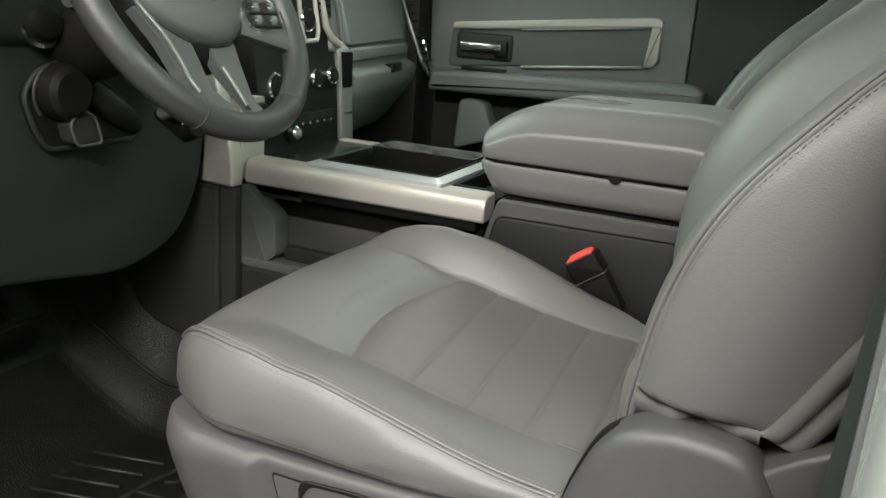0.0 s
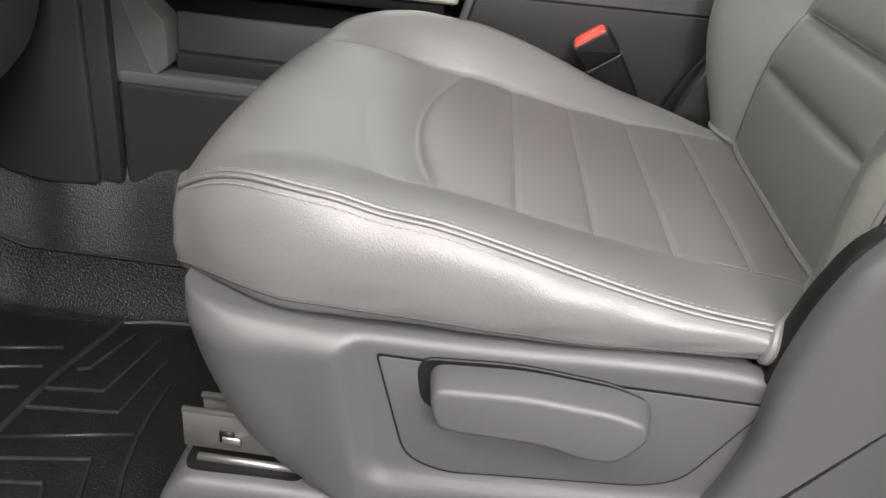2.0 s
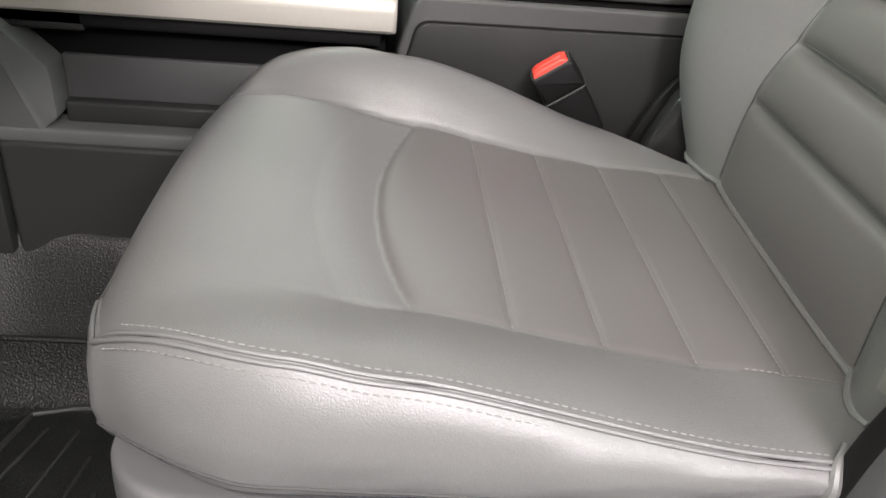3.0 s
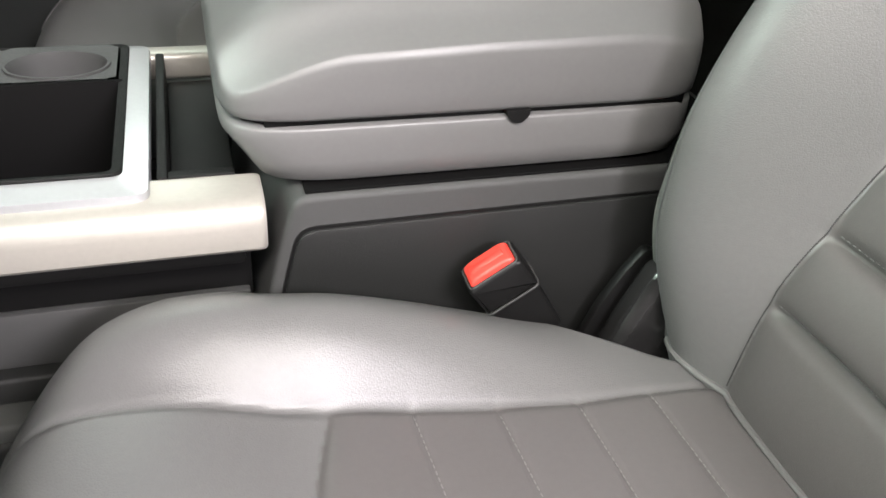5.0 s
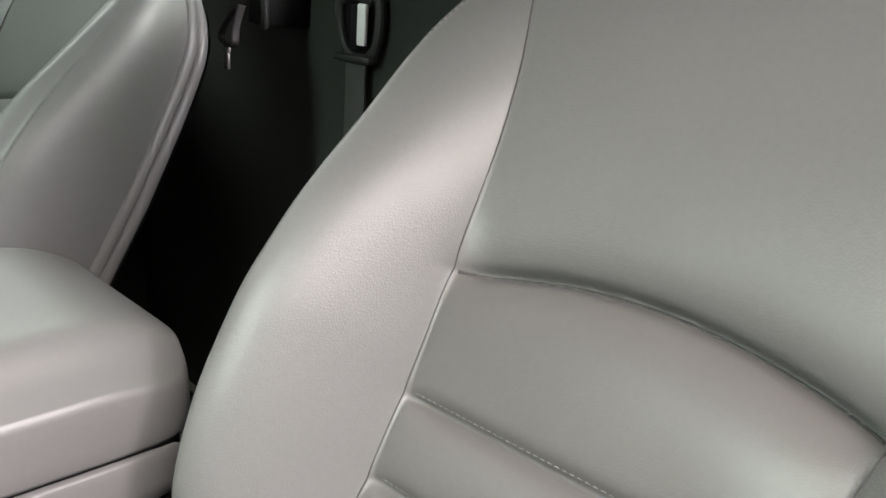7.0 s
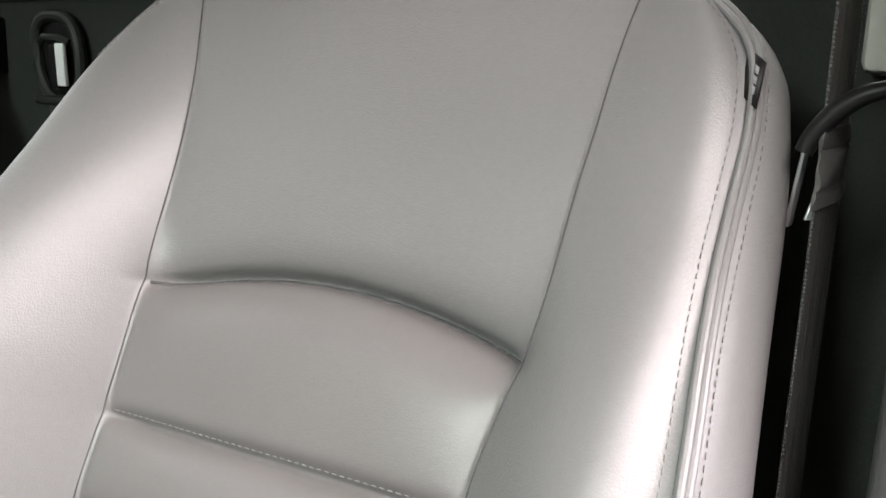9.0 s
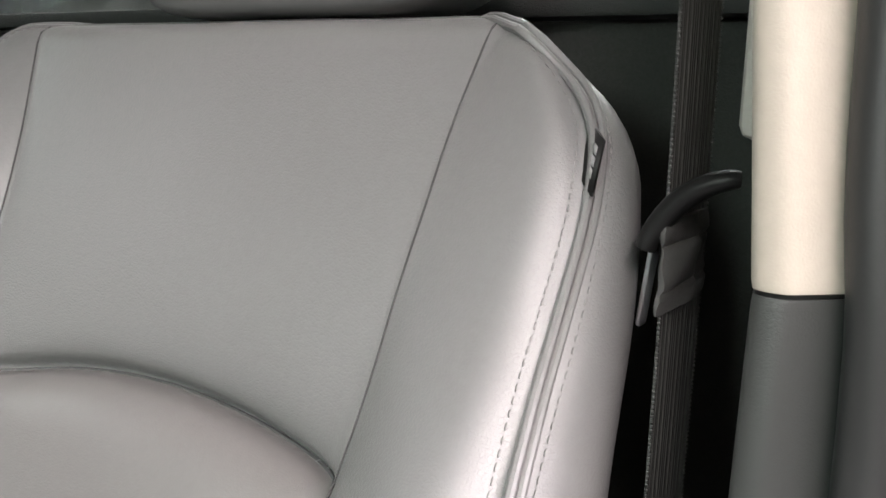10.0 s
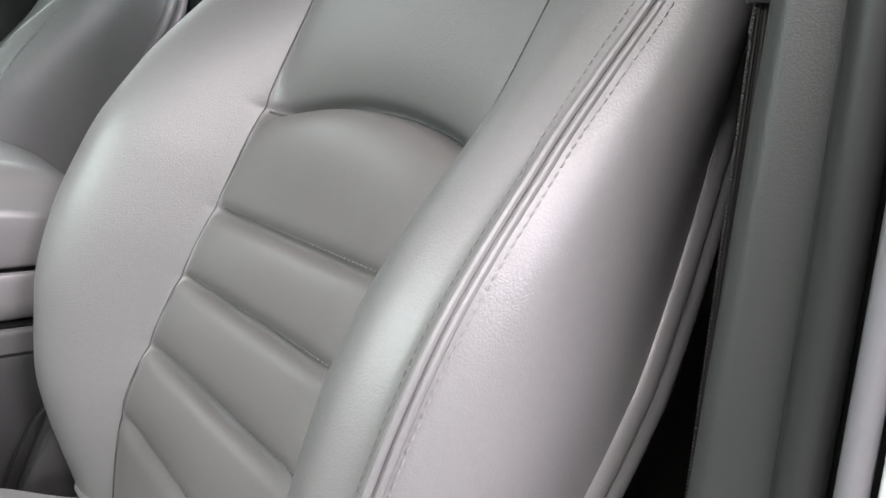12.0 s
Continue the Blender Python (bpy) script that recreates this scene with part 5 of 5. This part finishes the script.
    part("button_frame", tube(ring, 0.0014, 6, closed=True), CHROME, w, "thin chrome frame round the buttons")
    return w


build_wheel()


def build_column():
    col = thing("steering_column", "black plastic steering column shroud with stalk and key", "steering column")
    path = [(-0.17, -0.017, 0.752), (-0.25, -0.017, 0.732), (-0.36, -0.017, 0.700), (-0.55, -0.017, 0.65)]
    part("shroud", tube(path, lambda q: 0.046 + 0.012 * q, 20), BLACK, col)
    part("tilt_collar", tube([(-0.155, 0.012, 0.615), (-0.19, 0.03, 0.60), (-0.25, 0.05, 0.62)], 0.014, 12), LOWER, col)
    part("stalk", tube([(-0.2, -0.06, 0.73), (-0.19, -0.13, 0.76), (-0.18, -0.17, 0.775)], lambda q: 0.008 + 0.004 * q, 12), BLACK, col)
    m = Matrix.Translation((-0.20, 0.004, 0.632))
    key = part("ignition_key", lathe([(0.010, -0.012), (0.010, 0.004), (0.006, 0.008)], 16, m @ Euler((0, radians(70), 0)).to_matrix().to_4x4()), STEEL, col, "small metal key in the ignition")
    part("key_tag", box(-0.191, -0.189, 0.020, 0.036, 0.604, 0.624, 0.0008), WHITE, col, "small white key tag")


build_column()
pedal = thing("brake_pedal", "black rubber brake pedal on a steel arm", "pedal")
part("arm", tube([(-0.78, 0.04, 0.50), (-0.68, 0.045, 0.33), (-0.60, 0.05, 0.22)], 0.011, 10), BLACK, pedal)
pb = box(-0.006, 0.006, -0.05, 0.05, -0.04, 0.04, 0.004)
bmesh.ops.transform(pb, matrix=Matrix.Translation((-0.59, 0.05, 0.19)) @ Euler((0, radians(30), 0)).to_matrix().to_4x4(), verts=pb.verts)
part("pad", pb, RUBBER, pedal)


# ---- floor, mat ----
def build_floor():
    f = thing("floor", "grey textured vinyl cab floor", "floor", kind="structure")

    def fn(u, v):
        x = -0.95 + 1.9 * u
        y = -0.42 + 1.76 * v
        z = 0.0
        if x < -0.42:
            z += 0.35 * ((-0.42 - x) / 0.53) ** 1.3
        t = max(0.0, min(1.0, (y - 0.222) / 0.055))
        fold = 0.017 * math.sin(x * 34 + 0.8 + 1.5 * noise.noise(Vector((x * 6, y * 6, 7)))) * t * (1 - 0.3 * t)
        z += 0.217 * t * t * (3 - 2 * t) * (1 if y < 0.66 else max(0, min(1, (0.74 - y) / 0.08)))
        return Vector((x, y - fold, z - 0.012 + 0.002 * noise.noise(Vector((x * 9, y * 9, 1)))))
    hang("floor_covering", ribbon_sheet(fn, 150, 260, "floor_covering", VINYLFLOOR), f)


build_floor()


# paler than the mat sheet: the ribs' sheen is put into the colour
RIBRUBBER = material("pale_sheen_rib", (0.016, 0.017, 0.0155), 0.42, var=0.5, var_scale=40, bump=0.5, bump_scale=330, depth=0.0012, spec=0.35)


def build_mat():
    m = thing("floor_mat", "black ribbed rubber floor mat in the driver footwell", "floor mat")

    def sheet(u, v):
        x = -0.64 + 0.60 * u
        y = -0.36 + 0.60 * v
        z = 0.0
        wall = max(0.0, (y - 0.178) / 0.062)
        z += 0.074 * (wall ** 1.5 if wall > 0 else 0)
        y -= 0.012 * wall * wall
        if x < -0.42:
            z += 0.35 * ((-0.42 - x) / 0.53) ** 1.3
        # shallow step outside the raised border
        edge = -0.272 - 0.036 * (0.16 - y) / 0.23
        z -= 0.003 / (1 + math.exp((x - edge) / 0.002)) * (1 if y < 0.17 else 0)
        return Vector((x, y, z))
    hang("mat_sheet", ribbon_sheet(sheet, 150, 120, "mat_sheet", RUBBER), m)
    top = [sheet(i / 60, 1.0) + Vector((0, 0.001, 0)) for i in range(61)]
    part("mat_edge", tube(top, 0.0035, 6), RUBBER, m)
    part("mat_border", tube([(-0.14, 0.189, 0.003), (-0.215, 0.186, 0.001), (-0.262, 0.172, 0.001), (-0.276, 0.116, 0.001), (-0.295, 0.032, 0.001), (-0.305, -0.069, 0.001), (-0.32, -0.20, 0.001), (-0.325, -0.31, 0.001)], 0.0048, 8), RIBRUBBER, m, "raised border rib of the mat")
    ribs = [[(-0.233, 0.149), (-0.258, 0.064), (-0.273, 0.058)], [(-0.195, 0.146), (-0.220, 0.023), (-0.292, 0.014)], [(-0.168, 0.103), (-0.185, -0.013), (-0.297, -0.024)],
            [(-0.150, -0.045), (-0.300, -0.080)], [(-0.166, -0.153), (-0.179, -0.094), (-0.300, -0.115)], [(-0.203, -0.164), (-0.213, -0.139), (-0.300, -0.150)],
            [(-0.145, 0.049), (-0.147, -0.007), (-0.143, -0.062), (-0.136, -0.107), (-0.122, -0.160), (-0.10, -0.25)],
            [(-0.20, -0.19), (-0.305, -0.19)], [(-0.18, -0.225), (-0.305, -0.228)], [(-0.17, -0.262), (-0.305, -0.265)],
            [(-0.46, 0.065), (-0.312, 0.099)], [(-0.46, 0.022), (-0.318, 0.055)], [(-0.46, -0.022), (-0.325, 0.010)], [(-0.46, -0.065), (-0.332, -0.035)], [(-0.46, -0.11), (-0.34, -0.08)]]
    for r in ribs:
        part("rib", tube([(x, y, 0.0012) for x, y in r], 0.0031, 8), RIBRUBBER, m)


build_mat()


# ---- passenger door ----
INSETGREY = material("green_grey_inset", (0.066, 0.074, 0.068), 0.5, var=0.06, bump=0.3, bump_scale=500, kind="leather")
DOORSILVER = material("pale_silver_door_trim", (0.33, 0.335, 0.30), 0.42, metal=0.4, var=0.05, bump=0.12, kind="brushed")


def build_passenger_door():
    d = thing("passenger_door", "grey plastic inner door panel with silver trim, closed", "car door")
    Y = 1.262
    low = fillet([(-0.385, 0.585), (-0.40, 0.95), (0.31, 0.95), (0.31, 0.585)], 0.02)
    part("lower_panel", box(-0.38, 0.31, Y + 0.025, Y + 0.06, 0.10, 0.60, 0.008), DARK, d, "dark recessed lower door panel")
    part("panel", prism(low, "y", Y, Y + 0.06, 0.008, 3), DOORGREY, d)
    arm = fillet([(-0.36, 0.575), (-0.35, 0.632), (0.33, 0.655), (0.37, 0.64), (0.36, 0.60), (0.1, 0.585)], 0.015)
    part("arm_rest", prism(arm, "y", Y - 0.075, Y + 0.01, 0.016, 4), DOORGREY, d, "padded grey door arm rest")
    part("window_switch", box(-0.27, -0.15, Y - 0.055, Y - 0.02, 0.636, 0.646, 0.003), BLACK, d)
    ins = fillet([(-0.33, 0.640), (-0.32, 0.755), (0.235, 0.800), (0.245, 0.69)], 0.018)
    part("inset", prism(ins, "y", Y - 0.006, Y + 0.01, 0.004, 3), INSETGREY, d, "green grey grained inset panel")
    top = fillet([(-0.318, 0.739), (-0.318, 0.758), (0.222, 0.806), (0.242, 0.798), (0.242, 0.782), (-0.12, 0.7525)], [0.004, 0.01, 0.012, 0.008, 0.003, 0.02])
    part("trim_bar", prism(top, "y", Y - 0.016, Y, 0.004, 3), DOORSILVER, d, "pale silver trim bar")
    bm = tube([(-0.12, Y - 0.012, 0.752), (0.20, Y - 0.012, 0.779)], 0.003, 8)
    tube([(-0.115, Y - 0.012, 0.656), (0.20, Y - 0.012, 0.684)], 0.004, 8, bm=bm)
    part("trim_line", bm, DOORSILVER, d, "thin silver line")
    end = fillet([(0.216, 0.784), (0.241, 0.784), (0.239, 0.700), (0.226, 0.684), (0.206, 0.684)], [0.002, 0.002, 0.010, 0.008, 0.003])
    part("trim_end", prism(end, "y", Y - 0.02, Y, 0.004, 3), DOORSILVER, d, "silver end of the inset")
    part("handle_cup", box(-0.305, -0.145, Y - 0.012, Y, 0.665, 0.735, 0.008, 3), DARK, d)
    part("handle", box(-0.29, -0.17, Y - 0.03, Y - 0.018, 0.688, 0.710, 0.006, 3), CHROME, d, "chrome door release")
    part("handle_pivot", box(-0.19, -0.155, Y - 0.026, Y - 0.008, 0.676, 0.718, 0.005, 3), BLACK, d)
    poc = fillet([(-0.28, 0.42), (-0.27, 0.56), (-0.20, 0.56), (-0.16, 0.46)], 0.02)
    part("pocket_leg", prism(poc, "y", Y - 0.05, Y + 0.01, 0.008, 3), DOORGREY, d)
    poc = fillet([(-0.20, 0.12), (-0.20, 0.45), (0.30, 0.47), (0.30, 0.12)], 0.02)
    part("map_pocket", prism(poc, "y", Y - 0.05, Y + 0.01, 0.01, 3), DARK, d)
    return d


build_passenger_door()


# ---- cab shell ----
def wall(name, bm, mat, label, category="wall"):
    ob = part(name, bm, mat)
    return tagged(ob, label, category, kind="structure")


wall("wall_passenger_side", box(0.315, 0.98, 1.25, 1.33, 0.0, 0.95, 0.01), DARK, "dark trim behind the passenger door")
lt = thing("door_latch_cover", "black latch recess on the side trim", "latch")
part("cover", box(0.42, 0.50, 1.236, 1.252, 0.60, 0.70, 0.006), BLACK, lt)
wall("wall_rear", box(0.915, 0.975, -0.42, 1.33, 0.0, 0.957, 0.008), REARCARPET, "dark carpeted rear cab wall")
wall("trim_rear_ledge", box(0.900, 0.975, -0.30, 1.25, 0.958, 0.972, 0.003), DARK, "dark ledge below the rear window")
wall("pillar_rear_passenger", box(0.88, 0.975, 1.0, 1.33, 0.975, 1.50, 0.02), HEADLINER, "pale rear corner pillar")
wall("pillar_rear_driver", box(0.84, 0.975, -0.42, -0.288, 0.888, 1.50, 0.008), HEADLINER, "pale rear corner pillar")
wall("header_rear", box(0.88, 0.975, -0.42, 1.33, 1.42, 1.52, 0.01), HEADLINER, "pale header above the rear window")
wall("ceiling", box(-0.55, 0.98, -0.42, 1.33, 1.52, 1.56, 0.01), HEADLINER, "pale cloth headliner", "ceiling")
wall("pillar_front_passenger", tube([(-0.95, 1.30, 0.90), (-0.5, 1.28, 1.54)], 0.05, 10), HEADLINER, "pale windscreen pillar")
wall("pillar_front_driver", tube([(-0.95, -0.40, 0.90), (-0.5, -0.39, 1.54)], 0.05, 10), HEADLINER, "pale windscreen pillar")
wall("bulkhead", box(-0.99, -0.93, -0.42, 1.33, -0.02, 0.95, 0.0), BLACK, "dark bulkhead ahead of the footwell")
wall("kick_panel", box(-0.95, -0.42, -0.42, -0.385, 0.0, 0.85, 0.01), DARK, "dark kick panel beside the footwell")
wall("kick_panel_passenger", box(-0.95, -0.392, 1.19, 1.33, 0.0, 0.95, 0.01), LOWER, "dark kick panel beside the passenger footwell")
win = thing("window_rear", "clear glass rear window", "window", kind="structure")
gp = part("pane", box(0.938, 0.942, -0.30, 1.02, 0.972, 1.43, 0), GLASS, win)
gp.visible_shadow = False

SEWN = material("worn_webbing", (0.045, 0.045, 0.043), 0.7, var=0.25, var_scale=60, bump=0.6, bump_scale=500)

# rear wall fittings behind the passenger seat
slot = thing("belt_guide", "oval black belt guide on the rear wall", "belt guide")
ring = [(0.905, 0.585 + (0.040 + 0.004 * math.sin(a)) * math.copysign(abs(math.cos(a)) ** 0.75, math.cos(a)), 0.886 + 0.050 * math.copysign(abs(math.sin(a)) ** 0.8, math.sin(a)) + 0.004 * math.cos(a)) for a in [2 * math.pi * i / 48 for i in range(48)]]
part("guide_ring", tube(ring, 0.0075, 10, closed=True), STACKGREY, slot, "dark grey oval rim")
part("guide_well", prism([(y, z) for x, y, z in ring], "x", 0.908, 0.916, 0), BLACK, slot)
part("guide_bar", tube([(0.900, 0.557, 0.905), (0.894, 0.572, 0.911), (0.894, 0.596, 0.911), (0.900, 0.611, 0.905)], 0.0045, 8), STACKGREY, slot)
part("guide_plate", box(0.893, 0.899, 0.561, 0.577, 0.854, 0.904, 0.002), WHITE, slot, "pale metal guide plate")
part("guide_plate", box(0.895, 0.900, 0.577, 0.592, 0.850, 0.902, 0.002), BLACK, slot)
part("guide_lip", box(0.890, 0.908, 0.548, 0.622, 0.832, 0.842, 0.004), STACKGREY, slot)
part("webbing", box(0.900, 0.904, 0.566, 0.606, 0.15, 0.832, 0.001), WEB, slot)
jack = thing("belt_hook", "black wall bracket with a bright metal bar and strap loop", "hook")
part("bracket", prism(fillet([(0.705, 0.863), (0.700, 0.936), (0.722, 0.938), (0.752, 0.930), (0.752, 0.868)], 0.006), "x", 0.846, 0.916, 0.004), LOWER, jack)
part("bracket_edge", box(0.842, 0.850, 0.702, 0.714, 0.862, 0.936, 0.003), STACKGREY, jack)
part("bar", tube([(0.862, 0.716, 0.913), (0.838, 0.735, 0.914), (0.830, 0.80, 0.918), (0.828, 0.865, 0.922)], 0.0032, 8), CHROME, jack, "bright metal bar")
strap = [(0.834, 0.722, 0.912), (0.830, 0.758, 0.882), (0.826, 0.782, 0.852), (0.823, 0.774, 0.839), (0.822, 0.758, 0.836), (0.823, 0.744, 0.842), (0.826, 0.746, 0.860), (0.830, 0.738, 0.890)]
part("loop", tube(spline(strap, 4), 0.0055, 8, flat=0.45), SEWN, jack)
part("clip", box(0.816, 0.821, 0.751, 0.763, 0.806, 0.827, 0.002), STEEL, jack, "small bright metal clip")
part("clip_ring", tube([(0.820, 0.757 + 0.004 * math.cos(a), 0.832 + 0.005 * math.sin(a)) for a in [2 * math.pi * i / 16 for i in range(16)]], 0.0018, 6, closed=True), STEEL, jack)


# ---- driver belt and B pillar ----
BEAD = material("grey_webbing_edge", (0.04, 0.04, 0.038), 0.6, var=0.15)


def build_belt():
    b = thing("seat_belt", "black woven seat belt hanging beside the driver seat", "seat belt")
    a, c = Vector((0.7570, -0.2912, 0)), Vector((0.7145, -0.2838, 0))
    d = (c - a).normalized()
    n = Vector((-d.y, d.x, 0))

    def strap(z0, z1, a2, c2, off, name, label=""):
        bm = bmesh.new()
        rows, cols = 24, 48
        ring = []
        for i in range(rows + 1):
            z = z0 + (z1 - z0) * i / rows
            sway = 0.0012 * math.sin(z * 9.0)
            front = []
            for k in range(cols + 1):
                e = k / cols
                rib = 0.0005 * abs(math.sin(math.pi * e * 8)) ** 0.5
                p = a2 + (c2 - a2) * e + n * (off + sway + rib)
                front.append(bm.verts.new((p.x, p.y, z)))
            q, r = a2 + n * (off + sway - 0.001), c2 + n * (off + sway - 0.001)
            ring.append([*front, bm.verts.new((r.x, r.y, z)), bm.verts.new((q.x, q.y, z))])
        for r0, r1 in zip(ring, ring[1:]):
            for k in range(len(r0)):
                j = (k + 1) % len(r0)
                bm.faces.new((r0[k], r0[j], r1[j], r1[k]))
        web = part(name, bm, WEB, b, label)
        for e in (a2, c2):
            path = [Vector((e.x + n.x * (off + 0.0012 * math.sin(z * 9.0)), e.y + n.y * (off + 0.0012 * math.sin(z * 9.0)), z)) for z in [0.55 + 0.45 * i / 60 for i in range(61)]]
            part("edge_bead", stitches(path, 0.0016, 0.0007, 0.0009), BEAD, web, "beaded selvedge")
    strap(0.12, 1.40, a, c, 0.0, "webbing")
    # the folded and sewn end below the tongue, a lumpy double layer
    fold = bmesh.new()
    cols, rws = 14, 18
    grid = []
    for i in range(rws + 1):
        z = 0.826 + 0.038 * i / rws
        line = []
        for k in range(cols + 1):
            u = k / cols
            edge = 0.0012 * math.sin(i * 0.9) + 0.0015 * math.sin(i * 0.37 + 1)
            p = a + (c - a) * (0.03 + 1.07 * u) + d * edge * u
            h = 0.0028 + 0.0022 * math.sin(math.pi * u) ** 0.5 + 0.0010 * math.sin(5 * u + 0.55 * i) - 0.0016 * (abs(u - 0.22) < 0.05) - 0.0014 * (i in (4, 13))
            line.append(fold.verts.new((p.x + n.x * h, p.y + n.y * h, z - 0.004 * u * (1 - i / rws))))
        grid.append(line)
    for r0, r1 in zip(grid, grid[1:]):
        for k in range(cols):
            fold.faces.new((r0[k], r0[k + 1], r1[k + 1], r1[k]))
    rim = bmesh.ops.extrude_edge_only(fold, edges=[e for e in fold.edges if e.is_boundary])
    for v in rim["geom"]:
        if isinstance(v, bmesh.types.BMVert):
            g = (v.co - a).dot(n) - 0.0009
            v.co -= n * g
    bmesh.ops.recalc_face_normals(fold, faces=fold.faces)
    part("sewn_loop", fold, SEWN, b, "folded and sewn webbing end")
    ton = [Vector((0.712, -0.277, 0.851)), Vector((0.713, -0.281, 0.860)), Vector((0.713, -0.289, 0.871)), Vector((0.712, -0.299, 0.879)), Vector((0.711, -0.309, 0.883)), Vector((0.712, -0.314, 0.8835))]
    part("tongue_grip", tube(spline(ton, 6), lambda q: 0.0046 + 0.0026 * math.sin(math.pi * min(1.0, q * 0.8 + 0.2)), 14, flat=0.75), BLACK, b, "black moulded tongue grip")
    bl = fillet([(0.0, 0.0), (0.008, 0.0), (0.008, 0.045), (0.0, 0.045)], 0.003)
    t = prism(bl, "y", -0.0011, 0.0011, 0.0005, 1)
    bmesh.ops.transform(t, matrix=Matrix.Translation((0.733, -0.2695, 0.808)) @ Euler((0.12, 0.0, -0.2)).to_matrix().to_4x4(), verts=t.verts)
    blade = part("tongue_blade", t, TRAYSILVER, b, "bright steel tongue blade")
    t = box(0.010, 0.0165, -0.001, 0.001, 0.004, 0.020, 0.0006, 1)
    for v in t.verts:
        v.co.x += 0.25 * (v.co.z - 0.004)
    bmesh.ops.transform(t, matrix=Matrix.Translation((0.733, -0.2695, 0.808)) @ Euler((0.12, 0.0, -0.9)).to_matrix().to_4x4(), verts=t.verts)
    part("blade_prong", t, TRAYSILVER, blade)


build_belt()


def pillar_ring(z, top):
    x = 0.660 + (z - 0.85) * 0.03
    y = -0.3285 + (0.11 * min(0.2, z - 0.85) if top else 0.0)
    lean = 0.0 if top else 0.02 * min(0.25, 0.85 - z)
    return fillet([(x + 0.001, y + lean), (x + 0.14, y - 0.002), (x + 0.14, y - 0.036), (x + 0.016, y - 0.036), (x - 0.001, y - 0.012 + lean)], [0.006, 0.01, 0.01, 0.004, 0.004])


SEAL = material("grey_rubber_seal", (0.16, 0.155, 0.165), 0.4, var=0.1)
WEATHER = material("black_rubber_strip", (0.022, 0.023, 0.0225), 0.42, var=0.1, bump=0.1, bump_scale=900)


def pillar_loft(zs, top):
    bm = bmesh.new()
    rings = []
    for z, g in zs:
        pts = pillar_ring(z, top)
        cx = sum(p[0] for p in pts) / len(pts)
        cy = sum(p[1] for p in pts) / len(pts)
        rings.append([bm.verts.new((cx + (p[0] - cx) * g, cy + (p[1] - cy) * g, z)) for p in pts])
    for a, b in zip(rings, rings[1:]):
        n = len(a)
        for k in range(n):
            bm.faces.new((a[k], a[(k + 1) % n], b[(k + 1) % n], b[k]))
    bm.faces.new(rings[0][::-1])
    bm.faces.new(rings[-1])
    return bm


wall("pillar_trim_upper", pillar_loft([(0.852, 0.985), (0.855, 1.0), (1.1, 1.0), (1.5, 1.0)], True), BEIGE, "beige grained upper pillar trim", "pillar trim")
wall("pillar_trim_lower", pillar_loft([(0.0, 1.05), (0.4, 1.03), (0.846, 1.0), (0.850, 0.985)], False), PILLAR, "grey grained lower pillar trim", "pillar trim")
wall("pillar_joint", pillar_loft([(0.848, 0.97), (0.855, 0.97)], True), BLACK, "dark joint between pillar trims", "pillar trim")
wall("weatherstrip", tube(spline([(0.664, -0.372, 0.0), (0.664, -0.372, 0.4), (0.667, -0.371, 0.8), (0.672, -0.362, 0.95), (0.684, -0.352, 1.5)], 6), 0.0105, 14), WEATHER, "black rubber weatherstrip along the pillar", "door seal")
wall("door_seal", tube([(0.656, -0.397, 0.0), (0.657, -0.397, 0.4), (0.660, -0.396, 0.8), (0.68, -0.386, 1.5)], 0.0062, 12), SEAL, "grey rubber door seal", "door seal")
wall("seal_channel", box(0.672, 0.70, -0.405, -0.360, -0.1, 1.5, 0.002), BLACK, "black seal channel", "door seal")
wall("body_pillar", box(0.655, 0.98, -0.52, -0.4055, -0.3, 1.5, 0.006, 3), PAINT, "white painted door opening edge", "body side")
wall("door_sill", box(-0.9, 0.98, -0.50, -0.42, -0.30, -0.03, 0.02, 3), PAINT, "white painted door sill", "body side")
wall("sill_plate", box(-0.9, 0.70, -0.45, -0.33, -0.03, 0.0, 0.01, 3), LOWER, "charcoal sill plate", "sill plate")

# ---- workshop round the truck ----
wall("ground", box(-5, 5, -5, 6, -0.75, -0.70, 0), CONCRETE, "grey concrete workshop floor", "ground")
wall("shop_wall_front", box(-5.1, -5, -5, 6, -0.7, 3.0, 0), SHOPWALL, "white workshop wall")
wall("shop_wall_rear", box(5, 5.1, -5, 6, -0.7, 3.0, 0), SHOPWALL, "white workshop wall")
wall("shop_wall_left", box(-5, 5, -5.1, -5, -0.7, 3.0, 0), SHOPWALL, "white workshop wall")
wall("shop_wall_right", box(-5, 5, 6, 6.1, -0.7, 3.0, 0), SHOPWALL, "white workshop wall")
wall("shop_ceiling", box(-5.1, 5.1, -5.1, 6.1, 3.0, 3.05, 0), SHOPWALL, "white workshop ceiling", "ceiling")
